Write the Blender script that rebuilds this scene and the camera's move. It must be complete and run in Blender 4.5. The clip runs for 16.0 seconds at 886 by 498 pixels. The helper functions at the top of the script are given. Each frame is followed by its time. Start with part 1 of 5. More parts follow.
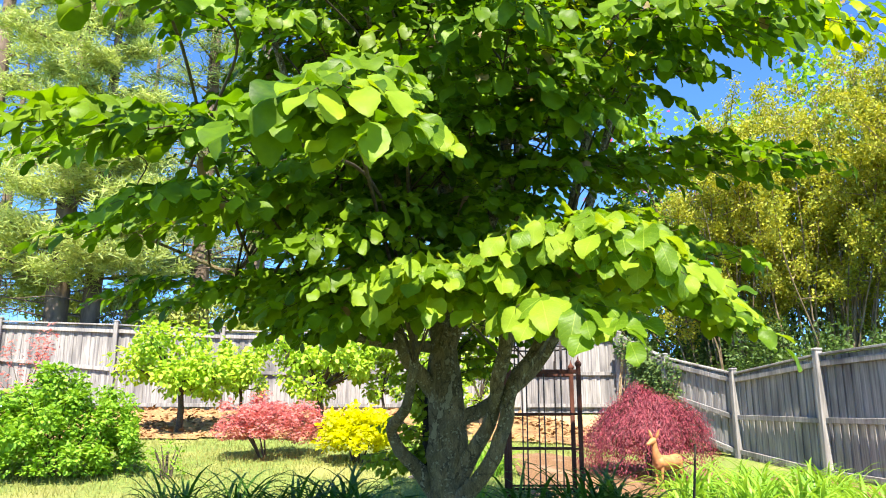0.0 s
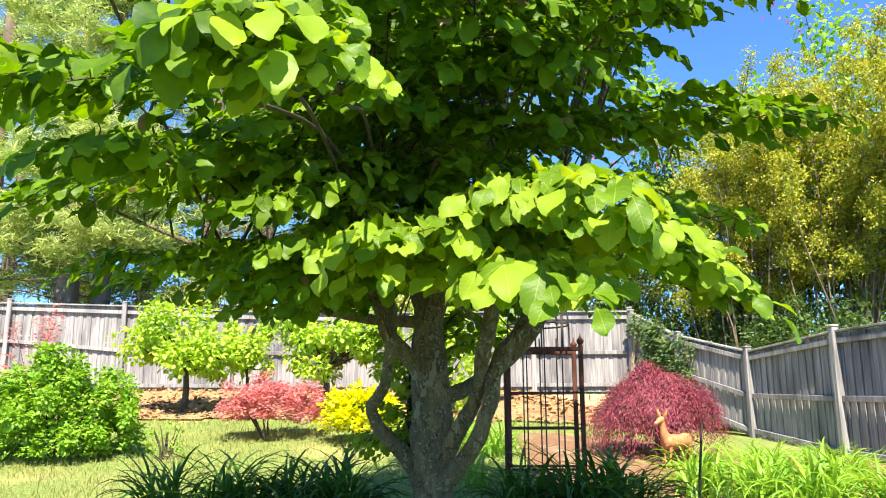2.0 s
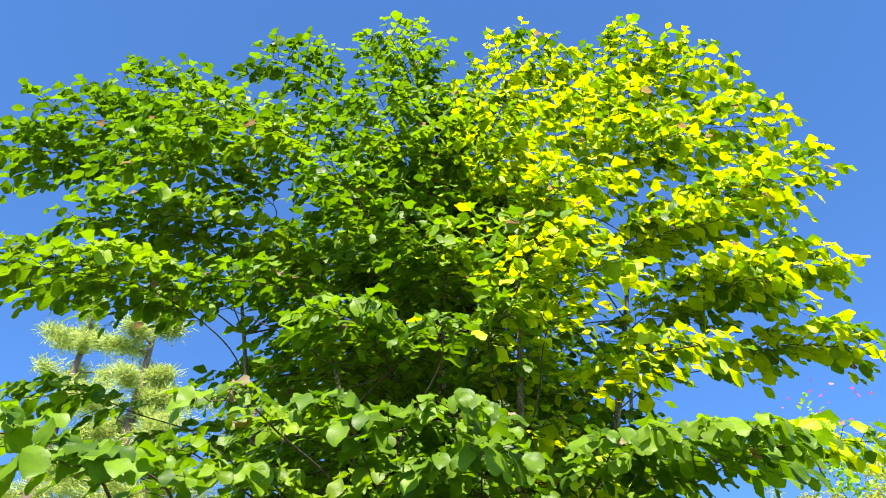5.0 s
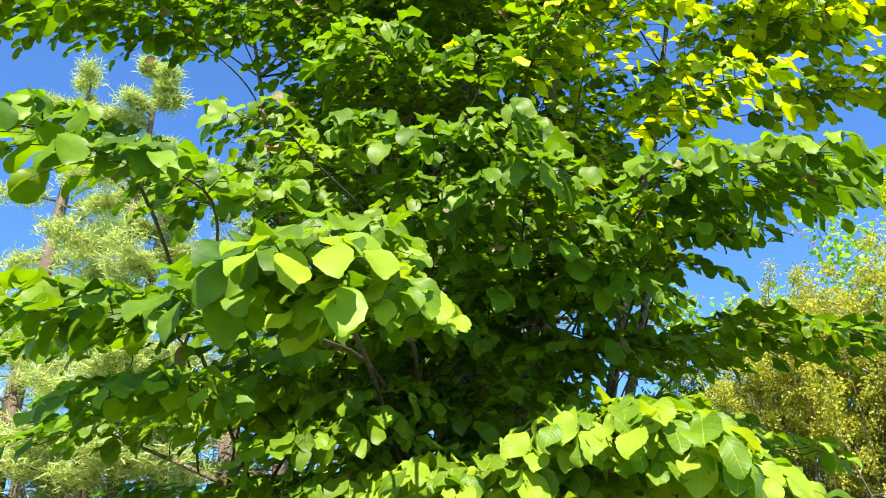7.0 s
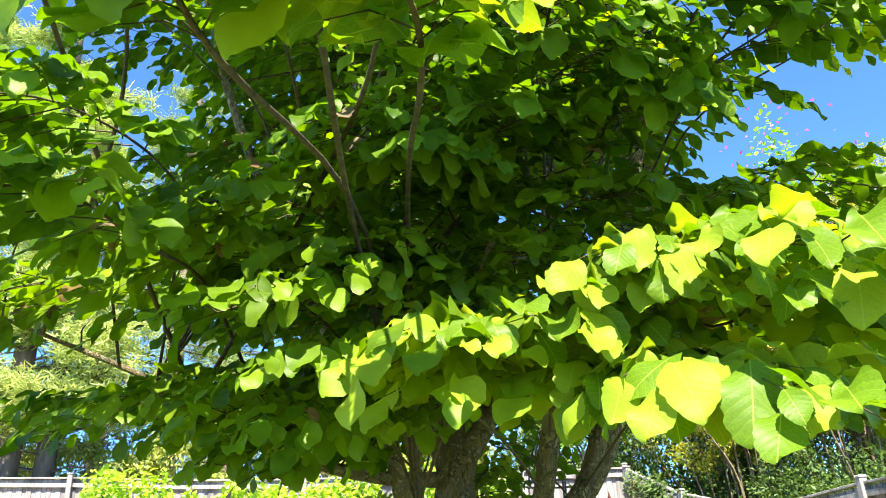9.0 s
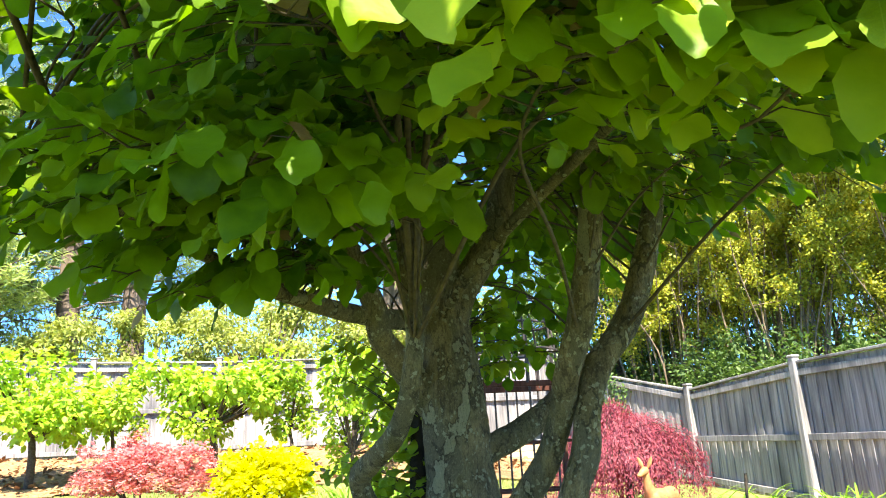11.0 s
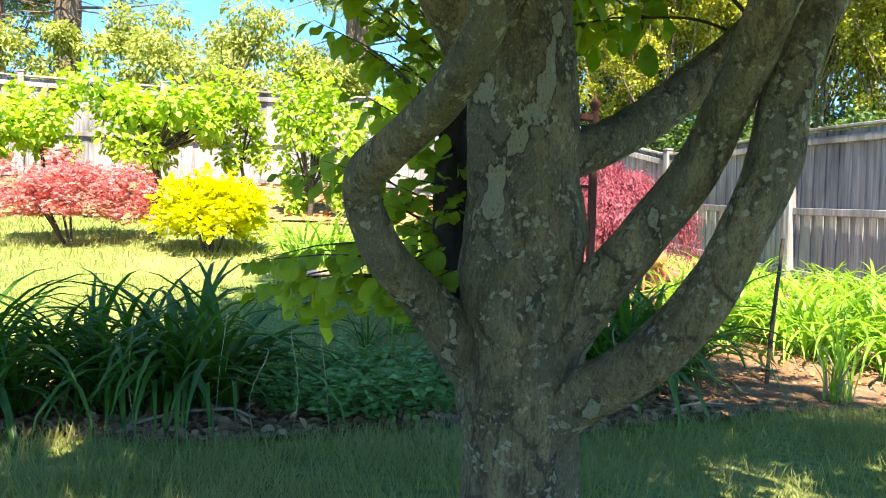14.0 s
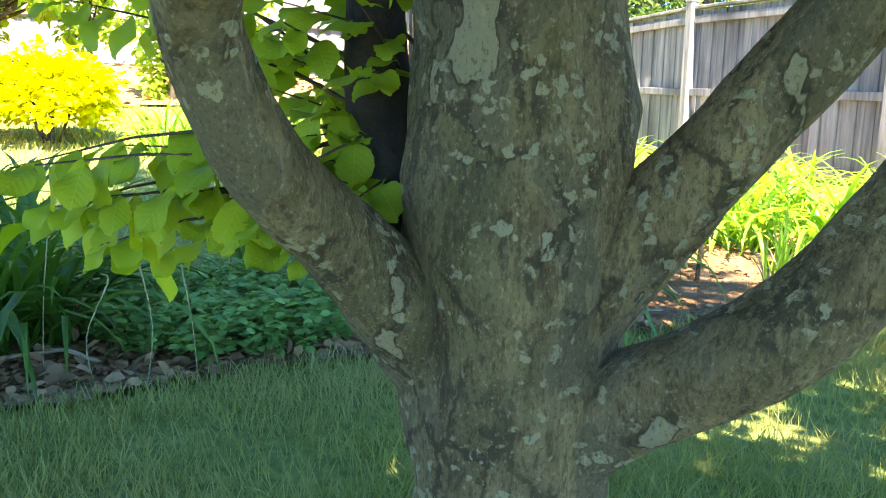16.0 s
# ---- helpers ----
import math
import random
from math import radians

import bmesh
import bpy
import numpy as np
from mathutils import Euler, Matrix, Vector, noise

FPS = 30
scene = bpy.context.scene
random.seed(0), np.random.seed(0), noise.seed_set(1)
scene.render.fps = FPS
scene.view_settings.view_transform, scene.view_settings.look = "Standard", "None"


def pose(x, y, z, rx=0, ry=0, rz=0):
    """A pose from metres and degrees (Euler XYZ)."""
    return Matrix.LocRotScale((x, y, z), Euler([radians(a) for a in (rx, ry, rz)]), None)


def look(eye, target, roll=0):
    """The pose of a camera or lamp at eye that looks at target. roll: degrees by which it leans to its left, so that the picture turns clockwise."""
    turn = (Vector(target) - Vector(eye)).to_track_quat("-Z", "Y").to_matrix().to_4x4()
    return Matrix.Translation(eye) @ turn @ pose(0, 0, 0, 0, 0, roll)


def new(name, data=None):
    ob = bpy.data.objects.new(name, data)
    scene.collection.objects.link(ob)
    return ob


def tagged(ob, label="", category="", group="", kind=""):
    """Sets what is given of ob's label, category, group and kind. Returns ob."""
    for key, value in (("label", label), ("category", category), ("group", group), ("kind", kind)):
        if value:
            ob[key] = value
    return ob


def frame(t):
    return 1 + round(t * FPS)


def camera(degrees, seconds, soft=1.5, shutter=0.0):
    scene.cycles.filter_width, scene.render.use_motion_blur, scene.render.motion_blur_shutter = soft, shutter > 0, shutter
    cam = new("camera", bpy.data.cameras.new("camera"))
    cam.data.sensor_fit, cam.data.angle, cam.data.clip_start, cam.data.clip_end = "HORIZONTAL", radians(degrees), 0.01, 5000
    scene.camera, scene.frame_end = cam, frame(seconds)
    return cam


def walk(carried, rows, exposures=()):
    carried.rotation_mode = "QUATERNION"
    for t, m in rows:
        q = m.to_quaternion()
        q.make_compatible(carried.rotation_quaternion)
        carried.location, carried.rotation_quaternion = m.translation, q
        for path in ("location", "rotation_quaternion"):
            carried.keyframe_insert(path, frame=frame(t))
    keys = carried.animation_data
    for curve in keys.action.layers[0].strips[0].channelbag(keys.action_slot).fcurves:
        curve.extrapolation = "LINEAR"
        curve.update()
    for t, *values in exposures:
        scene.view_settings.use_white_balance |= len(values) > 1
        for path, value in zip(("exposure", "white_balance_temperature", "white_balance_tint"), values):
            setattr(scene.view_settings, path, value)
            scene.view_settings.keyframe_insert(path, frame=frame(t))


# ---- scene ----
cam = camera(58.7, 16.0, soft=1.05)
METRES, EYE, TILT, LEAN, TURN = 5.0, 0.955, 13.0, 0.0, 0.0
ROWS = [
    (0.0, 0.0, 0.0, 0.0, 0.0, 0.0, -0.0),
    (0.5, 0.0207, 0.0028, -0.0019, 0.6, -0.46, 0.4),
    (1.0, 0.0287, 0.0027, -0.0059, 1.25, -0.91, 0.66),
    (1.5, 0.0353, 0.0239, -0.011, 1.47, -1.2, 0.76),
    (2.0, 0.0394, 0.0528, -0.0134, 1.24, -1.38, 0.47),
    (2.5, 0.0467, 0.0678, -0.0132, 1.18, -1.77, 0.2),
    (3.0, 0.0501, 0.0574, 0.0054, 1.32, 3.76, 0.4),
    (3.5, 0.051, 0.0419, 0.0236, 2.23, 12.98, 1.45),
    (4.0, 0.0491, 0.0353, 0.0329, 2.59, 21.06, 1.89),
    (6.5, 0.0381, 0.0612, 0.0125, 2.47, 18.09, 0.96),
    (7.0, 0.0152, 0.0856, 0.0016, 2.67, 14.08, 1.1),
    (7.5, 0.0005, 0.1208, -0.0127, 2.54, 11.17, 1.19),
    (8.0, -0.007, 0.1622, -0.0203, 1.93, 10.69, 1.07),
    (10.5, -0.0546, 0.3959, -0.0781, -6.42, 7.01, 0.79),
    (11.0, -0.0706, 0.4407, -0.0939, -7.48, 2.39, 1.09),
    (11.5, -0.076, 0.4925, -0.1157, -7.82, -3.3, -0.74),
    (12.0, -0.0843, 0.5393, -0.1301, -8.17, -8.05, -1.35),
    (12.5, -0.0944, 0.5747, -0.1366, -8.97, -10.01, -1.37),
    (13.0, -0.0886, 0.6009, -0.1455, -9.4, -11.09, -2.37),
    (13.5, -0.0826, 0.6266, -0.1461, -9.87, -13.09, -2.97),
    (14.0, -0.0825, 0.6607, -0.1626, -10.19, -15.02, -3.81),
    (14.5, -0.0844, 0.6945, -0.1776, -10.86, -16.06, -4.59),
    (15.0, -0.0806, 0.7398, -0.1785, -14.01, -17.97, -5.07),
    (15.5, -0.0705, 0.7693, -0.1813, -15.23, -20.97, -4.59),
    (16.0, -0.0656, 0.7969, -0.1985, -18.73, -22.61, -5.32),
]
EXPOSURES = tuple((t, e, k, 12) for t, e, k in ((0.0, 1.82, 7050), (2.5, 1.8, 7050), (4.0, 1.86, 7050), (7.0, 1.86, 7050), (8.0, 2.05, 7050), (9.3, 2.3, 7050), (10.5, 2.45, 7050), (11.2, 2.28, 7050), (13.0, 2.05, 7200), (14.5, 2.5, 7500), (16.0, 3.2, 7900)))
HELD = [(4.2, (0.249, 0.132, 1.152), 2.27, 37.75, -1.56), (4.65, (0.25, 0.14, 1.145), 2.3, 42.0, -1.5), (5.2, (0.25, 0.165, 1.13), 2.35, 42.9, -1.2), (5.8, (0.248, 0.2, 1.11), 2.36, 38.8, -0.85), (6.3, (0.24, 0.242, 1.097), 2.37, 32.7, -0.57), (8.2, (-0.054, 0.882, 1.032), 1.45, 23.64, -0.97), (10.3, (-0.236, 1.919, 1.023), -6.57, 20.64, -2.5)]


def heading(yaw, pitch):
    a, b = radians(yaw), radians(pitch)
    return Vector((-math.sin(a) * math.cos(b), math.cos(a) * math.cos(b), math.sin(b)))


walk(cam, sorted([(t, pose(0, 0, EYE, TILT, LEAN, TURN) @ pose(METRES * x, METRES * y, METRES * z, 90 + pitch, roll, yaw)) for t, x, y, z, yaw, pitch, roll in ROWS] + [(t, look(eye, Vector(eye) + heading(yaw, pitch), roll)) for t, eye, yaw, pitch, roll in HELD], key=lambda row: row[0]), EXPOSURES)

# ---- light ----
SUN_TO = Vector((0.0, -0.97, 1.38)).normalized()
SUN_EL = math.asin(SUN_TO.z)
world = bpy.data.worlds.new("sky")
scene.world = world
world.use_nodes = True
wn, wl = world.node_tree.nodes, world.node_tree.links
sky = wn.new("ShaderNodeTexSky")
sky.sky_type, sky.sun_disc = "NISHITA", False
sky.sun_elevation, sky.sun_rotation = SUN_EL, math.atan2(SUN_TO.x, SUN_TO.y)
sky.air_density, sky.dust_density, sky.ozone_density = 1.0, 0.0, 6.0
sky.altitude = 6000
deep = wn.new("ShaderNodeHueSaturation")
deep.inputs["Saturation"].default_value = 1.13
deep.inputs["Hue"].default_value = 0.5
wl.new(sky.outputs[0], deep.inputs["Color"])
wl.new(deep.outputs[0], wn["Background"].inputs[0])
wn["Background"].inputs[1].default_value = 0.155
sun = new("sun", bpy.data.lights.new("sun", "SUN"))
sun.data.energy, sun.data.angle, sun.data.color = 4.8, radians(0.55), (1.0, 0.95, 0.86)
sun.matrix_world = look(SUN_TO * 50, (0, 0, 0))

# ---- materials ----


def mat(name, a, b, rough=0.7, scale=8.0, bump=0.0, bump_scale=60.0, through_light=None, island=0.0, stretch=(1, 1, 1), c=None, c_scale=2.0, c_amount=0.5, spec=0.3, per_object=0.0, metal=0.0, detail=6, c_stretch=(1, 1, 1), fixed=False):
    """A surface whose colour wanders between a and b, with coarser patches of c, fine relief, and light let through for leaves."""
    m = bpy.data.materials.new(name)
    m.use_nodes = True
    n, l = m.node_tree.nodes, m.node_tree.links
    bsdf = n["Principled BSDF"]
    bsdf.inputs["Roughness"].default_value = rough
    bsdf.inputs["Specular IOR Level"].default_value = spec
    bsdf.inputs["Metallic"].default_value = metal
    co = n.new("ShaderNodeTexCoord")
    mp = n.new("ShaderNodeMapping")
    mp.inputs["Scale"].default_value = stretch
    place = n.new("ShaderNodeNewGeometry").outputs["Position"] if fixed else co.outputs["Object"]
    l.new(place, mp.inputs["Vector"])
    tex = n.new("ShaderNodeTexNoise")
    tex.inputs["Scale"].default_value, tex.inputs["Detail"].default_value = scale, detail
    l.new(mp.outputs[0], tex.inputs["Vector"])
    fac = tex.outputs["Fac"]
    ramp = n.new("ShaderNodeMapRange")
    ramp.inputs["From Min"].default_value, ramp.inputs["From Max"].default_value = 0.32, 0.68
    l.new(fac, ramp.inputs["Value"])
    fac = ramp.outputs[0]
    if island or per_object:
        rnd = n.new("ShaderNodeNewGeometry").outputs["Random Per Island"] if island else n.new("ShaderNodeObjectInfo").outputs["Random"]
        k = n.new("ShaderNodeMix")
        k.inputs[0].default_value = island or per_object
        l.new(fac, k.inputs[2])
        l.new(rnd, k.inputs[3])
        fac = k.outputs[0]
    mix = n.new("ShaderNodeMix")
    mix.data_type = "RGBA"
    mix.inputs[6].default_value, mix.inputs[7].default_value = (*a, 1), (*b, 1)
    l.new(fac, mix.inputs[0])
    col = mix.outputs[2]
    if c:
        t2 = n.new("ShaderNodeTexNoise")
        t2.inputs["Scale"].default_value, t2.inputs["Detail"].default_value = c_scale, 4
        mc = n.new("ShaderNodeMapping")
        mc.inputs["Scale"].default_value = c_stretch
        l.new(place, mc.inputs["Vector"])
        l.new(mc.outputs[0], t2.inputs["Vector"])
        r2 = n.new("ShaderNodeMapRange")
        r2.inputs["From Min"].default_value, r2.inputs["From Max"].default_value, r2.inputs["To Max"].default_value = 0.5, 0.7, c_amount
        l.new(t2.outputs["Fac"], r2.inputs["Value"])
        m2 = n.new("ShaderNodeMix")
        m2.data_type = "RGBA"
        m2.inputs[7].default_value = (*c, 1)
        l.new(r2.outputs[0], m2.inputs[0])
        l.new(col, m2.inputs[6])
        col = m2.outputs[2]
    l.new(col, bsdf.inputs["Base Color"])
    if bump:
        tb = n.new("ShaderNodeTexNoise")
        tb.inputs["Scale"].default_value, tb.inputs["Detail"].default_value = bump_scale, 6
        l.new(mp.outputs[0], tb.inputs["Vector"])
        bp = n.new("ShaderNodeBump")
        bp.inputs["Strength"].default_value, bp.inputs["Distance"].default_value = bump, 0.02
        l.new(tb.outputs["Fac"], bp.inputs["Height"])
        l.new(bp.outputs[0], bsdf.inputs["Normal"])
    if through_light:
        tr = n.new("ShaderNodeBsdfTranslucent")
        hue = n.new("ShaderNodeMix")
        hue.data_type, hue.blend_type = "RGBA", "MULTIPLY"
        hue.inputs[0].default_value = 1.0
        hue.inputs[7].default_value = (*through_light, 1)
        l.new(col, hue.inputs[6])
        l.new(hue.outputs[2], tr.inputs["Color"])
        ms = n.new("ShaderNodeMixShader")
        ms.inputs[0].default_value = 0.42
        l.new(bsdf.outputs[0], ms.inputs[1])
        l.new(tr.outputs[0], ms.inputs[2])
        l.new(ms.outputs[0], n["Material Output"].inputs["Surface"])
    return m


def bark_mat():
    """Ironwood bark: vertical grain, pale flaked patches with edges, and small lichen spots."""
    m = mat("ironwood_bark", (0.145, 0.112, 0.054), (0.35, 0.28, 0.15), 0.85, 26, stretch=(1, 1, 0.35), detail=9)
    n, l = m.node_tree.nodes, m.node_tree.links
    bsdf = n["Principled BSDF"]
    col = bsdf.inputs["Base Color"].links[0].from_socket
    co = n.new("ShaderNodeTexCoord").outputs["Object"]

    def tex(scale, stretch=(1, 1, 1), detail=5.0, rough=0.5):
        mp = n.new("ShaderNodeMapping")
        mp.inputs["Scale"].default_value = stretch
        l.new(co, mp.inputs["Vector"])
        t = n.new("ShaderNodeTexNoise")
        t.inputs["Scale"].default_value, t.inputs["Detail"].default_value, t.inputs["Roughness"].default_value = scale, detail, rough
        l.new(mp.outputs[0], t.inputs["Vector"])
        return t.outputs["Fac"]

    def band(src, lo, hi, top=1.0):
        r = n.new("ShaderNodeMapRange")
        r.inputs["From Min"].default_value, r.inputs["From Max"].default_value, r.inputs["To Max"].default_value = lo, hi, top
        l.new(src, r.inputs["Value"])
        return r.outputs[0]

    def over(base, colour, fac):
        k = n.new("ShaderNodeMix")
        k.data_type = "RGBA"
        k.inputs[7].default_value = (*colour, 1)
        l.new(fac, k.inputs[0])
        l.new(base, k.inputs[6])
        return k.outputs[2]

    def add(a, c, w):
        k = n.new("ShaderNodeMath")
        k.operation = "MULTIPLY_ADD"
        k.inputs[1].default_value = w
        l.new(c, k.inputs[0])
        l.new(a, k.inputs[2])
        return k.outputs[0]

    col = over(col, (0.12, 0.125, 0.06), band(tex(5, (1, 1, 0.6), 3), 0.46, 0.66, 0.6))
    patch = tex(8, (1, 1, 0.5), 4, 0.5)
    old = band(patch, 0.545, 0.552, 0.4)
    rim = band(patch, 0.57, 0.577, 0.85)
    scale_tex = tex(10, (1, 1, 0.5), 4.5, 0.5)
    flake = band(scale_tex, 0.62, 0.626, 0.85)
    flake_rim = band(scale_tex, 0.602, 0.616, 0.75)
    warp = n.new("ShaderNodeVectorMath")
    warp.operation = "MULTIPLY_ADD"
    wob = n.new("ShaderNodeTexNoise")
    wob.inputs["Scale"].default_value, wob.inputs["Detail"].default_value = 60, 3
    l.new(co, wob.inputs["Vector"])
    warp.inputs[1].default_value = (0.03, 0.03, 0.03)
    l.new(wob.outputs["Color"], warp.inputs[0])
    l.new(co, warp.inputs[2])
    vo = n.new("ShaderNodeTexVoronoi")
    vo.inputs["Scale"].default_value = 48
    l.new(warp.outputs[0], vo.inputs["Vector"])
    spots = band(vo.outputs["Distance"], 0.36, 0.31, 0.85)
    gate = n.new("ShaderNodeMath")
    gate.operation = "MULTIPLY"
    l.new(spots, gate.inputs[0])
    l.new(band(tex(18, detail=4), 0.50, 0.54), gate.inputs[1])
    grit = tex(240, (1, 1, 0.6), 5, 0.7)
    fine = tex(150, (1, 1, 0.25), 8, 0.7)
    col = over(col, (0.06, 0.048, 0.03), band(fine, 0.50, 0.40, 0.6))
    crack = tex(34, (1, 1, 0.18), 7, 0.65)
    col = over(col, (0.05, 0.04, 0.026), band(crack, 0.44, 0.37, 0.7))
    col = over(col, (0.26, 0.235, 0.155), old)
    col = over(col, (0.15, 0.132, 0.08), rim)
    ve = n.new("ShaderNodeTexVoronoi")
    ve.feature = "DISTANCE_TO_EDGE"
    ve.inputs["Scale"].default_value = 17
    mpv = n.new("ShaderNodeMapping")
    mpv.inputs["Scale"].default_value = (1, 1, 0.55)
    l.new(warp.outputs[0], mpv.inputs["Vector"])
    l.new(mpv.outputs[0], ve.inputs["Vector"])
    lines = n.new("ShaderNodeMath")
    lines.operation = "MULTIPLY"
    l.new(band(ve.outputs["Distance"], 0.07, 0.03, 0.8), lines.inputs[0])
    l.new(band(tex(9, detail=3), 0.48, 0.56), lines.inputs[1])
    col = over(col, (0.05, 0.043, 0.027), lines.outputs[0])
    col = over(col, (0.045, 0.038, 0.024), flake_rim)
    col = over(col, (0.37, 0.355, 0.235), flake)
    col = over(col, (0.40, 0.39, 0.265), gate.outputs[0])
    col = over(col, (0.42, 0.38, 0.25), band(grit, 0.58, 0.63, 0.5))
    col = over(col, (0.05, 0.042, 0.027), band(grit, 0.44, 0.40, 0.5))
    l.new(col, bsdf.inputs["Base Color"])
    hgt = add(fine, crack, 1.6)
    hgt = add(hgt, old, 0.45)
    hgt = add(hgt, rim, -0.25)
    hgt = add(hgt, grit, 0.7)
    hgt = add(hgt, flake_rim, -0.4)
    hgt = add(hgt, flake, 0.9)
    hgt = add(hgt, gate.outputs[0], 0.4)
    hgt = add(hgt, lines.outputs[0], -0.5)
    bp = n.new("ShaderNodeBump")
    bp.inputs["Strength"].default_value, bp.inputs["Distance"].default_value = 1.0, 0.022
    l.new(hgt, bp.inputs["Height"])
    l.new(bp.outputs[0], bsdf.inputs["Normal"])
    return m


LEAF = mat("broad_leaf", (0.024, 0.076, 0.007), (0.162, 0.285, 0.015), 0.46, 30, 0.08, 90, (1.3, 1.42, 0.28), island=0.75, spec=0.2, c=(0.30, 0.41, 0.015), c_scale=1.0, c_amount=0.5)

def veined(base):
    """The same leaf with a pale midrib and side veins, for single leaves in their own space."""
    m = base.copy()
    m.name = "veined_leaf"
    n, l = m.node_tree.nodes, m.node_tree.links
    bsdf = n["Principled BSDF"]
    col = bsdf.inputs["Base Color"].links[0].from_socket
    users = [k.to_socket for k in list(col.links)]
    sep = n.new("ShaderNodeSeparateXYZ")
    l.new(n.new("ShaderNodeTexCoord").outputs["Object"], sep.inputs[0])

    def op(kind, a, c=0.0):
        k = n.new("ShaderNodeMath")
        k.operation = kind
        for i, q in enumerate((a, c)):
            if isinstance(q, float):
                k.inputs[i].default_value = q
            else:
                l.new(q, k.inputs[i])
        return k.outputs[0]

    ax = op("ABSOLUTE", sep.outputs["X"])
    side = op("PINGPONG", op("MULTIPLY", op("SUBTRACT", sep.outputs["Y"], op("MULTIPLY", ax, 0.75)), 8.0), 0.5)
    vein = op("MAXIMUM", op("LESS_THAN", ax, 0.009), op("MULTIPLY", op("LESS_THAN", side, 0.035), 0.4))
    mix = n.new("ShaderNodeMix")
    mix.data_type = "RGBA"
    mix.inputs[7].default_value = (0.30, 0.40, 0.06, 1)
    l.new(op("MULTIPLY", vein, 0.6), mix.inputs[0])
    l.new(col, mix.inputs[6])
    for u in users:
        l.new(mix.outputs[2], u)
    bump = n.new("ShaderNodeBump")
    bump.inputs["Strength"].default_value, bump.inputs["Distance"].default_value = 0.2, 0.01
    bump.invert = True
    l.new(op("ADD", vein, op("MULTIPLY", side, -0.35)), bump.inputs["Height"])
    l.new(bump.outputs[0], bsdf.inputs["Normal"])
    return m


LEAF_NEAR = veined(LEAF)
# Paler leaf copy: sun on the shoots and low bough is put into its colour.
LEAF_LIT = mat("lit_leaf", (0.131, 0.238, 0.016), (0.279, 0.385, 0.033), 0.5, 30, 0.08, 90, (1.6, 1.4, 0.4), island=0.75, spec=0.14)
LIT_NEAR = veined(LEAF_LIT)
# Yellower leaf copy: sunlight on the crown's upper right is put into its colour.
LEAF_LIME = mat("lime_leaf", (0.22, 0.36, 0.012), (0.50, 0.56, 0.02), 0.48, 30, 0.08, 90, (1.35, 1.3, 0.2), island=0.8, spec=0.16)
LEAF_BRONZE = mat("bronze_leaf", (0.17, 0.12, 0.085), (0.30, 0.24, 0.11), 0.5, 30, 0.2, 160, (1.2, 1.0, 0.8), island=0.6)
FRUIT_LEAF = mat("fruit_leaf", (0.25, 0.44, 0.035), (0.42, 0.60, 0.065), 0.5, 20, through_light=(1.2, 1.1, 0.5), island=0.8)
SHRUB_LEAF = mat("shrub_leaf", (0.13, 0.30, 0.025), (0.30, 0.51, 0.055), 0.5, 20, through_light=(1.2, 1.1, 0.5), island=0.8)
GOLD_LEAF = mat("gold_leaf", (0.60, 0.61, 0.01), (0.80, 0.79, 0.03), 0.5, 20, through_light=(1.1, 1.05, 0.4), island=0.8)
RED_LEAF = mat("red_leaf", (0.42, 0.13, 0.13), (0.70, 0.32, 0.28), 0.5, 20, through_light=(1.3, 0.8, 0.8), island=0.8)
WINE_LEAF = mat("wine_leaf", (0.085, 0.016, 0.035), (0.47, 0.115, 0.14), 0.5, 20, through_light=(1.3, 0.7, 0.8), island=0.8)
# One daylily green in two tones, with shade and sunlight put into the colour.
LILY_SHADED = mat("lily_shaded", (0.03, 0.10, 0.014), (0.095, 0.215, 0.026), 0.36, 10, through_light=(1.2, 1.2, 0.6), per_object=0.7, spec=0.4)
LILY_SUNLIT = mat("lily_sunlit", (0.13, 0.31, 0.03), (0.30, 0.50, 0.06), 0.42, 10, through_light=(1.3, 1.2, 0.6), per_object=0.8, spec=0.4)
MINT_LEAF = mat("mint_leaf", (0.11, 0.27, 0.06), (0.24, 0.43, 0.12), 0.5, 20, through_light=(1.1, 1.1, 0.7), island=0.8)
GRASS = mat("grass_blade", (0.19, 0.215, 0.06), (0.38, 0.39, 0.125), 0.6, 5, through_light=(1.1, 1.1, 0.6), island=0.8, c=(0.42, 0.36, 0.15), c_scale=1.2, c_amount=0.6)
PINE_LEAF = mat("pine_needles", (0.16, 0.24, 0.07), (0.34, 0.42, 0.16), 0.6, 4, through_light=(1.1, 1.1, 0.7), island=0.8)
PINE_PALE = mat("pale_needles", (0.25, 0.34, 0.09), (0.49, 0.56, 0.19), 0.6, 4, through_light=(1.1, 1.1, 0.7), island=0.8)
MYRTLE_LEAF = mat("yellow_green_leaf", (0.17, 0.25, 0.025), (0.50, 0.48, 0.06), 0.5, 3, through_light=(1.2, 1.1, 0.4), island=0.7)
DARK_LEAF = mat("evergreen_leaf", (0.03, 0.075, 0.022), (0.17, 0.26, 0.075), 0.55, 5, through_light=(1.0, 1.1, 0.5), island=0.8)
UNDER_LEAF = mat("understory_leaf", (0.20, 0.26, 0.05), (0.44, 0.47, 0.13), 0.55, 4, through_light=(1.1, 1.1, 0.6), island=0.8)
PINK = mat("pink_petal", (0.6, 0.06, 0.22), (0.75, 0.2, 0.38), 0.5, 5, through_light=(1.2, 0.8, 1.0), island=0.8)
BARK = bark_mat()
TWIG = mat("twig_bark", (0.035, 0.026, 0.018), (0.09, 0.07, 0.045), 0.8, 40, 0.3, 120)
